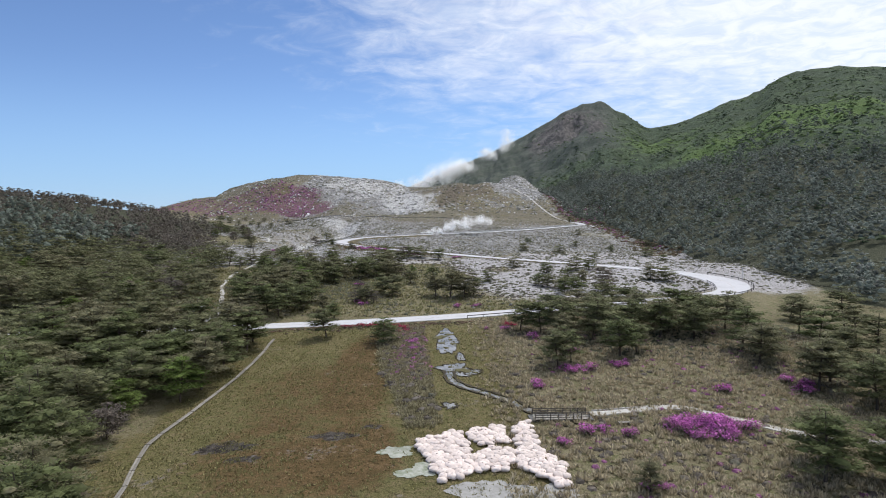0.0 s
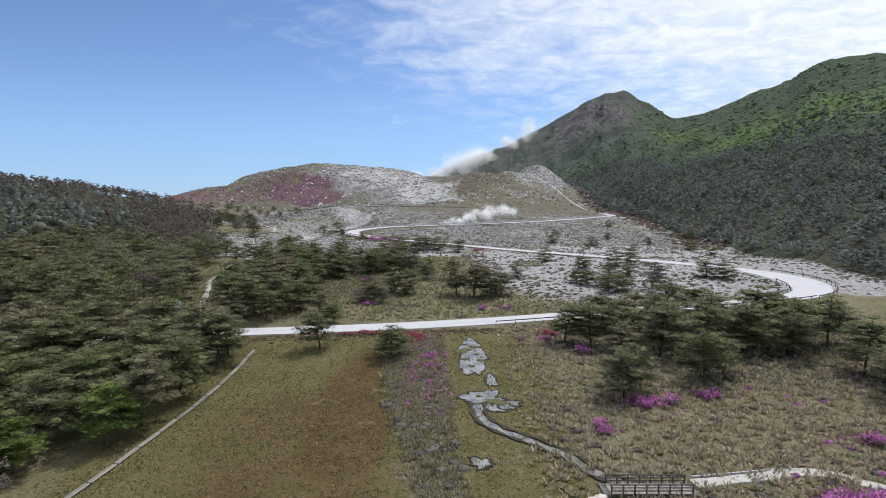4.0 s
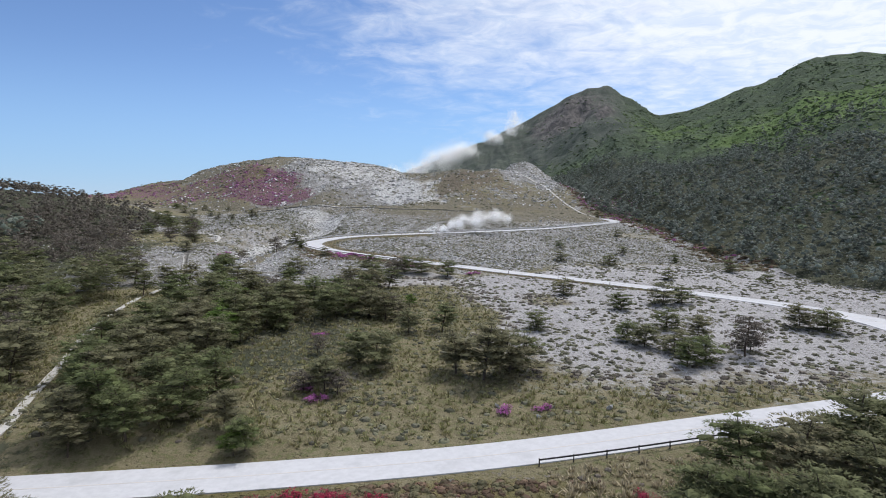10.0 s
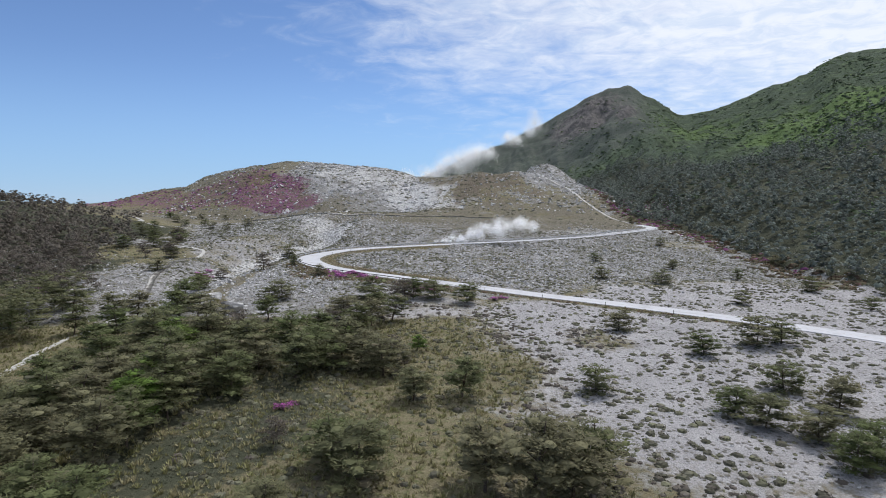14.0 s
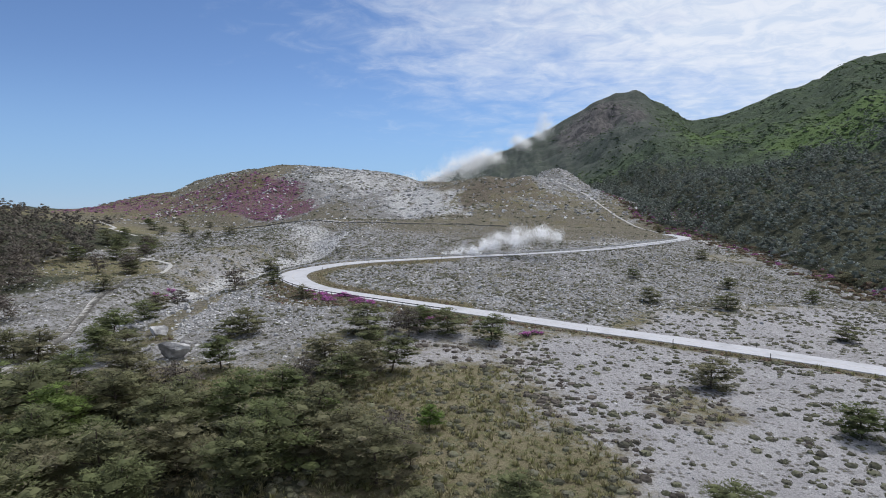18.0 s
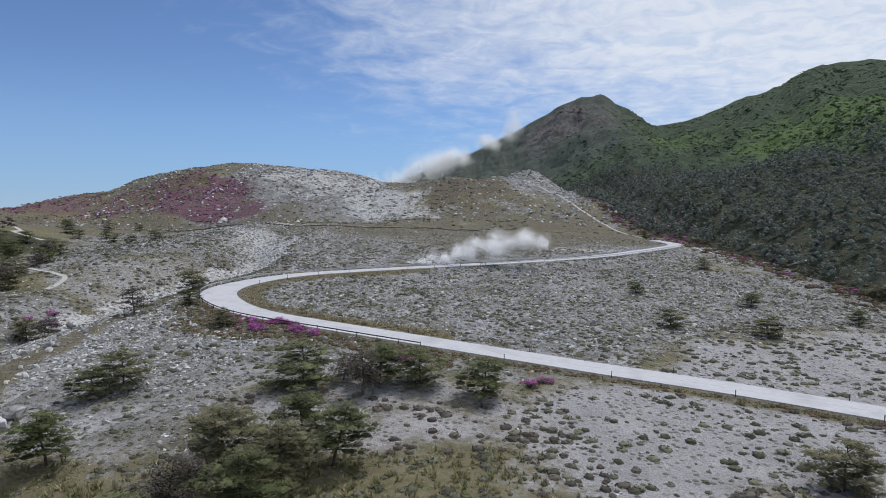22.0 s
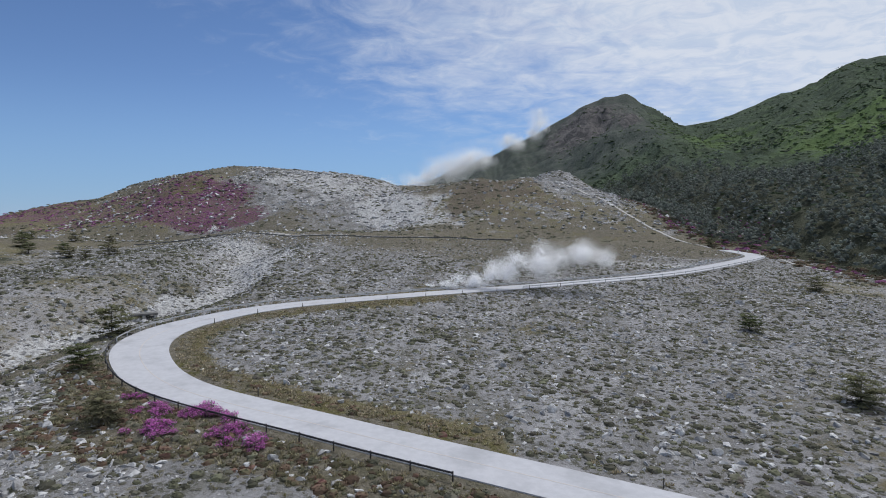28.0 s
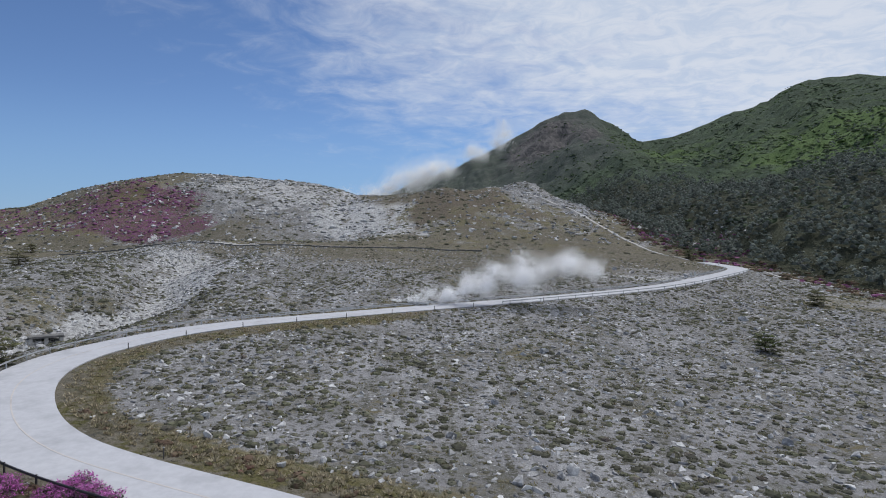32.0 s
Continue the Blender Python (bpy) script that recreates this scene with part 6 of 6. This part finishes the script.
def plume(label, line, r0, r1, puffs, count, grain, seed, spread_to=0.6, drop=0.5):
    """A drifting plume: countless fine flecks of steam, gathered in billows that swell along its line and thin out at the rim."""
    rng = np.random.RandomState(seed)
    line = np.array(line, float)
    k = np.linspace(0, 1, len(line))
    u = ((np.arange(puffs) + rng.uniform(0, 1, puffs)) / puffs) ** 0.85
    c = np.stack([np.interp(u, k, line[:, j]) for j in range(3)], -1)
    r = (r0 + (r1 - r0) * u) * rng.uniform(0.6, 1.15, puffs)
    c = c + rng.normal(0, 1, c.shape) * (r * spread_to)[:, None] * (1, 0.8, 0.7)
    share = r ** 1.7 * (1 - drop * u)
    pick = rng.choice(puffs, count, p=share / share.sum())
    d = rng.normal(size=(count, 3))
    d /= np.linalg.norm(d, axis=1)[:, None]
    lobe = 1 + 0.5 * ripple(d[:, 0] * 10 + 31 * pick, d[:, 1] * 10 + d[:, 2] * 7, 9, seed)
    q = np.where(rng.uniform(0, 1, count) < 0.92, rng.uniform(0, 1, count) ** 0.5, 1 + rng.exponential(0.12, count))
    o = c[pick] + d * (r[pick] * lobe * q)[:, None] * (1, 1, 0.85)
    o[:, 2] = np.maximum(o[:, 2], height(o[:, 0], o[:, 1]) + 0.1)
    # flecks lie mostly across the sun's way, as thick steam catches its light
    beam = np.array((math.sin(_b) * math.cos(_e), math.cos(_b) * math.cos(_e), math.sin(_e)))
    a = rng.normal(size=(count, 3, 3))
    a -= 0.75 * (a @ beam)[:, :, None] * beam
    v = o[:, None] + a / np.linalg.norm(a, axis=2)[:, :, None] * (grain * rng.uniform(0.5, 1.3, count))[:, None, None]
    thing("steam_plume", label, "steam", kind="stuff", data=mesh_from("steam_plume", v.reshape(-1, 3), np.arange(count * 3).reshape(-1, 3), MAT_STEAM))


plume("white steam drifting from a vent beside the upper road", [(-14, 380.5, 13.8), (-7, 379, 14.6), (0, 378, 16), (8, 377.5, 18.2), (17, 378, 20.6), (28, 380, 22)], 0.8, 4.2, 34, 250000, 0.066, 2, 0.55, 0.35)
plume("tall white steam cloud rising behind the hills", [(-92, 800, 42), (-62, 800, 48), (-34, 800, 57), (-4, 800, 71), (32, 802, 92)], 7, 17, 26, 210000, 0.27, 3, 0.45, 0.1)
plume("drifting puff of steam before the peak", [(48, 804, 96), (70, 806, 110), (90, 808, 126)], 9, 9, 9, 34000, 0.26, 6, 0.7, 0.4)
plume("thin puff of steam at the hill's foot", [(-118, 520, 22), (-114, 520, 25)], 0.6, 1.6, 6, 3500, 0.11, 4)

# ---- ground cover ----


def blades(seed, count, tall, spread_to, wide):
    """A tussock: blades that arch outwards, one triangle each."""
    rng = np.random.RandomState(seed)
    a = rng.uniform(0, 6.28, count)
    r = rng.uniform(0.1, 1, count) * spread_to
    h = tall * rng.uniform(0.6, 1.1, count) * (1.1 - 0.5 * r / spread_to)
    root = np.column_stack([np.cos(a) * r * 0.35, np.sin(a) * r * 0.35, np.full(count, -0.05)])
    tip = np.column_stack([np.cos(a) * r, np.sin(a) * r, h])
    side = np.column_stack([-np.sin(a), np.cos(a), np.zeros(count)]) * wide
    v = np.stack([root - side, root + side, tip], 1).reshape(-1, 3)
    return v, np.arange(count * 3).reshape(-1, 3)


def cushion(seed, count, rim=6):
    """A low cushion shrub: a lumpy dome with small leaves standing out of it."""
    rng = np.random.RandomState(seed)
    k = np.arange(rim) * 2 * np.pi / rim
    lump = rng.uniform(0.75, 1.15, rim)
    low = np.column_stack([np.cos(k) * lump, np.sin(k) * lump, np.full(rim, -0.12)])
    high = np.column_stack([np.cos(k + 0.3) * 0.68 * lump, np.sin(k + 0.3) * 0.68 * lump, rng.uniform(0.26, 0.44, rim)])
    dome = np.vstack([low, high, [(rng.normal(0, 0.1), rng.normal(0, 0.1), 0.52)]])
    i, j = np.arange(rim), (np.arange(rim) + 1) % rim
    df = np.vstack([np.column_stack([i, j, rim + i]), np.column_stack([j, rim + j, rim + i]), np.column_stack([rim + i, rim + j, np.full(rim, 2 * rim)])])
    a, e = rng.uniform(0, 6.28, count), np.arcsin(rng.uniform(0.05, 1.0, count))
    r = rng.uniform(0.85, 1.1, count)
    o = np.column_stack([np.cos(a) * np.cos(e) * r, np.sin(a) * np.cos(e) * r, 0.52 * np.sin(e) * r])
    t1 = np.column_stack([-np.sin(a), np.cos(a), np.zeros(count)])
    nrm = o / (np.linalg.norm(o, axis=1)[:, None] + 1e-6) + rng.normal(0, 0.3, o.shape)
    t2 = np.cross(nrm, t1)
    s = rng.uniform(0.14, 0.30, count)[:, None]
    v = np.stack([o - t1 * s, o + t1 * s * 0.8 + t2 * s * 0.7, o + t1 * s * 0.6 - t2 * s * 0.8], 1).reshape(-1, 3)
    return np.vstack([dome, v]), np.vstack([df, np.arange(count * 3).reshape(-1, 3) + len(dome)])


TUFTS, CUSHIONS = [blades(i, 13, 0.52, 0.85, 0.115) for i in range(4)], [cushion(i, 14, 5) for i in range(6)]
SCRUB = [cushion(40 + i, 6, 4) for i in range(4)]


def stone_arrays(seed):
    """A small angular stone: the hull of a few points."""
    rng = np.random.RandomState(seed)
    bm = bmesh.new()
    for q in rng.normal(size=(9, 3)):
        bm.verts.new(Vector(q).normalized() * rng.uniform(0.8, 1.1))
    bmesh.ops.convex_hull(bm, input=bm.verts)
    for v in [v for v in bm.verts if not v.link_faces]:
        bm.verts.remove(v)
    bmesh.ops.triangulate(bm, faces=bm.faces)
    bm.verts.index_update()
    v = np.array([tuple(q.co) for q in bm.verts]) * (1, 0.85, 0.6)
    f = np.array([[q.index for q in p.verts] for p in bm.faces])
    bm.free()
    return v, f


STONES = [stone_arrays(20 + i) for i in range(7)]


def cover(name, label, category, mat, shapes, count, bounds, weight, sizes, seed, sink=0.0, flat=1.0, clump=0.0):
    """Scatter over a stretch of ground: weight(x, y) gives the chance, clump gathers them in patches."""
    rng = np.random.RandomState(seed)
    n = int(count * 5)
    x, y = rng.uniform(bounds[0], bounds[1], n), rng.uniform(bounds[2], bounds[3], n)
    w = weight(x, y)
    if clump:
        w = w * (0.25 + 0.75 * smooth(-0.4, 0.5, ripple(x, y, clump, seed)))
    road_d, _ = near_line(x, y, ROAD[::4])
    k = (rng.uniform(0, 1, n) < w) & (road_d > ROAD_HALF + 1.3 + bend_extra(x, y))
    x, y = x[k][:count], y[k][:count]
    size = rng.uniform(0, 1, len(x)) ** 1.6 * (sizes[1] - sizes[0]) + sizes[0]
    v, f = scattered(shapes, x, y, height(x, y) - sink * size, size, rng.uniform(0, 6.28, len(x)), flat)
    thing(name, label, category, kind="stuff", data=mesh_from(name, v, f, mat))


def zone_of(name):
    return lambda x, y: zones(x, y)[name]


def ash_here(x, y):
    return smooth(0.3, 0.8, zones(x, y)["ash"])


def stony_here(x, y):
    return smooth(0.2, 0.6, zones(x, y)["stone"])


def moor_right(x, y):
    return smooth(4.5, 10, x) * (1 - smooth(140, 150, y))


def bank_strip(x, y):
    lo = np.interp(y, (76, 78, 86, 95, 107, 132), (-2.5, -4.6, -6.5, -8.8, -11.7, -14))
    hi = np.interp(y, (76, 80, 89, 98, 114, 132), (-2.4, -0.3, -1.5, -2.0, -3.1, -4.4))
    return smooth(-0.6, 0.8, x - lo) * smooth(-0.6, 0.8, hi - x) * (1 - smooth(133, 139, y)) * smooth(76, 80, y)


def bank_pink(x, y):
    return bank_strip(x, y) * smooth(96, 112, y) * smooth(-11, -7, x)


def grass_mid(x, y):
    w = zones(x, y)
    return (1 - smooth(0.2, 0.6, w["ash"])) * smooth(148, 154, y) * (1 - smooth(0.2, 0.5, w["stone"]))


def heath_here(x, y):
    return smooth(0.25, 0.6, zones(x, y)["heath"])


def hill_here(x, y):
    return np.maximum(smooth(0.2, 0.6, zones(x, y)["stone"]), 0.4) * (y > 480)


def brown_here(x, y):
    return smooth(0.3, 0.7, zones(x, y)["brown"])


def mountain_here(x, y):
    bearing, far = np.degrees(np.arctan2(x, y)), np.hypot(x, y)
    return smooth(5, 9, bearing) * smooth(-40, 60, far - np.interp(bearing, (8, 12, 16, 20, 27, 35, 60), (800, 640, 520, 430, 360, 290, 230))) * (far < 1640) * np.clip(700 / far, 0.35, 1) * (1 - 0.8 * (1 - smooth(14, 17, bearing)) * smooth(900, 1150, far))


cover("ash_shrub", "low dark cushion shrubs dotted over the grey ash", "shrub", MAT_SHRUB, CUSHIONS, 4900, (0, 150, 155, 320), lambda x, y: ash_here(x, y) * (0.18 + 0.82 * smooth(-0.35, 0.35, ripple(x, y, 22, 46))), (0.16, 0.85), 1, 0.05, 0.9)
cover("field_shrub", "rounded grey-olive shrubs over the stony field", "shrub", MAT_SHRUB, CUSHIONS, 4400, (-56, 112, 276, 425), stony_here, (0.28, 0.85), 32, 0.05, 0.85, 16)
cover("slope_shrub", "low olive cushion shrubs between the stones", "shrub", MAT_SHRUB, CUSHIONS, 10000, (-150, 140, 240, 470), stony_here, (0.18, 0.6), 2, 0.05, 0.85, 14)
cover("loose_stone", "loose grey stones strewn over the slope", "stones", MAT_STONE, STONES, 15000, (-150, 130, 240, 470), stony_here, (0.10, 0.62), 3, 0.1, 1.0, 31)
cover("loose_stone", "loose grey stones on the ash", "stones", MAT_STONE, STONES, 2500, (0, 150, 155, 320), ash_here, (0.06, 0.4), 4, 0.1)
cover("field_stone", "angular grey stones lying between the shrubs of the field", "stones", MAT_STONE, STONES, 3200, (-50, 90, 284, 400), stony_here, (0.22, 0.75), 34, 0.05, 1.0, 12)
cover("field_grass", "olive grass in patches on the stony field", "grass", MAT_MEADOW, [blades(50 + i, 7, 0.34, 0.5, 0.08) for i in range(3)], 7000, (-56, 112, 276, 425), stony_here, (0.4, 1.1), 35, 0.0, 1.0, 9)
cover("knoll_shrub", "dark cushion shrubs on the pale knoll beside the gully", "shrub", MAT_SHRUB, CUSHIONS, 3000, (-135, -52, 296, 458), lambda x, y: 1 - smooth(0.4, 0.8, zones(x, y)["pale"]), (0.25, 0.85), 36, 0.05, 0.9, 14)
cover("knoll_stone", "pale stones strewn over the knoll", "stones", MAT_STONE, STONES, 3000, (-135, -52, 296, 458), lambda x, y: np.full(x.shape, 0.9), (0.12, 0.6), 37, 0.1, 1.0, 20)
cover("bend_tussock", "brown and olive grass on the bank below the road", "grass", MAT_BANKGRASS, TUFTS, 2600, (-60, 64, 245, 318), brown_here, (0.35, 0.9), 38)
cover("gully_stone", "pale stones in the dry gully", "stones", MAT_STONE, STONES, 4200, (-110, -30, 300, 500), zone_of("pale"), (0.14, 0.85), 14, 0.1)
cover("hill_stone", "pale boulders strewn over the sulphur hill", "stones", MAT_STONE, STONES, 8500, (-250, 150, 505, 800), hill_here, (0.25, 1.9), 5, 0.1, 1.0, 60)
cover("hill_shrub", "low scrub on the sulphur hill", "shrub", MAT_SHRUB, SCRUB, 6500, (-330, 170, 480, 760), lambda x, y: np.full(x.shape, 0.9), (0.5, 1.7), 15, 0.05, 0.8, 50)
cover("heath_bloom", "pink flowering heath on the hillside", "azalea", MAT_HEATHBLOOM, SCRUB, 2800, (-340, 150, 480, 720), heath_here, (0.6, 1.7), 16, 0.05, 0.8, 40)
cover("bend_shrub", "brown and red low shrubs on the bank below the road", "shrub", MAT_RUST, CUSHIONS, 1500, (-60, 64, 245, 315), brown_here, (0.3, 0.8), 17, 0.05, 0.9)
cover("bend_grass", "dry grass along the inside of the bend", "grass", MAT_TUSSOCK, TUFTS, 3500, (-60, 10, 285, 380), zone_of("moss"), (0.35, 0.9), 18)
cover("mountain_scrub", "green scrub over the mountainside", "scrub", MAT_SCRUB, SCRUB, 15000, (60, 1000, 230, 1600), mountain_here, (1.6, 4.6), 19, 0.2, 0.8, 120)
cover("mountain_thicket", "fresh green scrub in bright patches on the mountainside", "scrub", MAT_LUSH, SCRUB, 9000, (90, 900, 400, 1500), lambda x, y: mountain_here(x, y) * smooth(0.25, 0.7, zones(x, y)["lush"] + 0.25 * ripple(x, y, 110, 33)), (1.4, 3.8), 27, 0.2, 0.8, 60)
cover("moor_grass", "tussocks of dry grass on the moor", "grass", MAT_TUSSOCK, TUFTS, 10500, (4, 75, 50, 150), moor_right, (0.6, 1.5), 6)
cover("moor_shrub", "low brown shrubs on the moor", "shrub", MAT_TWIG, CUSHIONS, 900, (9, 75, 50, 150), moor_right, (0.3, 0.8), 20, 0.05, 0.9, 19)
cover("bank_grass", "tall dry grass on the bank along the meadow", "grass", MAT_BANKGRASS, TUFTS, 3600, (-15, 0, 75, 140), bank_strip, (0.45, 1.25), 7)
cover("road_bank_shrub", "red-brown low shrubs on the bank below the lower road", "shrub", MAT_RUST, CUSHIONS, 420, (-42, 12, 130, 141), lambda x, y: np.exp(-((y - np.interp(x, (-44, -20, 3, 30), (135, 138, 141.5, 148))) / 2.6) ** 2), (0.3, 0.8), 53, 0.05, 0.9)
cover("bank_shrub", "brown twiggy shrubs on the bank along the meadow", "shrub", MAT_TWIG, CUSHIONS, 190, (-14, 0, 78, 138), bank_strip, (0.4, 1.0), 8)
cover("bank_bloom", "lilac-pink flowering twigs on the bank along the meadow", "azalea", MAT_HEATHBLOOM, CUSHIONS, 260, (-14, -1, 84, 138), bank_pink, (0.25, 0.75), 51, 0.05, 0.9)
cover("moor_bloom", "pinkish flowering low bushes on the moor", "azalea", MAT_HEATHBLOOM, CUSHIONS, 260, (14, 75, 55, 135), moor_right, (0.25, 0.7), 52, 0.05, 0.9, 24)
cover("slope_grass", "tussocks of dry grass between the roads", "grass", MAT_SLOPEGRASS, [blades(70 + i, 13, 0.58, 0.72, 0.09) for i in range(4)], 12000, (-100, 60, 148, 262), grass_mid, (0.45, 1.4), 9)
cover("moss_grass", "short olive grass of the wet meadow", "grass", MAT_MEADOW, [blades(9 + i, 6, 0.24, 0.40, 0.06) for i in range(3)], 14000, (-40, 12, 50, 140), zone_of("moss"), (0.4, 1.4), 10, 0.0, 1.0, 7)
cover("hill_block", "large pale blocks lying on the sulphur hill", "stones", MAT_STONE, STONES, 420, (-240, 110, 520, 760), hill_here, (1.1, 3.0), 55, 0.2, 1.0, 60)
cover("slope_bush", "brown and olive low bushes in the grass between the roads", "shrub", MAT_SHRUB, CUSHIONS, 1800, (-70, 60, 150, 262), grass_mid, (0.3, 0.9), 21, 0.05, 0.9, 22)
cover("slope_bush", "reddish twiggy low bushes at the edge of the ash", "shrub", MAT_TWIG, CUSHIONS, 900, (-40, 60, 150, 262), lambda x, y: smooth(0.1, 0.5, zones(x, y)["ash"]) * (1 - smooth(0.5, 0.95, zones(x, y)["ash"])), (0.3, 0.9), 22, 0.05, 0.9)
cover("rubble", "pale rubble on the slope beside the bend", "stones", MAT_STONE, STONES, 3200, (-78, -36, 262, 316), lambda x, y: blob(x, y, -56, 288, 22, 26, 0.5) * (1 - zones(x, y)["brown"]), (0.14, 0.62), 23, 0.1)
cover("foot_bush", "pinkish-brown half-bare bushes at the wood's foot", "shrub", MAT_RUST, CUSHIONS, 1500, (70, 220, 300, 620), lambda x, y: np.exp(-((np.hypot(x, y) - np.interp(np.degrees(np.arctan2(x, y)), *WOOD_EDGE) + 10) / 20) ** 2), (0.8, 2.2), 24, 0.05, 0.9)
cover("foot_bloom", "pink flowering bushes at the wood's foot", "azalea", MAT_FOOTBLOOM, CUSHIONS, 900, (70, 220, 330, 620), lambda x, y: np.exp(-((np.hypot(x, y) - np.interp(np.degrees(np.arctan2(x, y)), *WOOD_EDGE) + 6) / 16) ** 2), (0.8, 1.9), 25, 0.05, 0.9, 40)
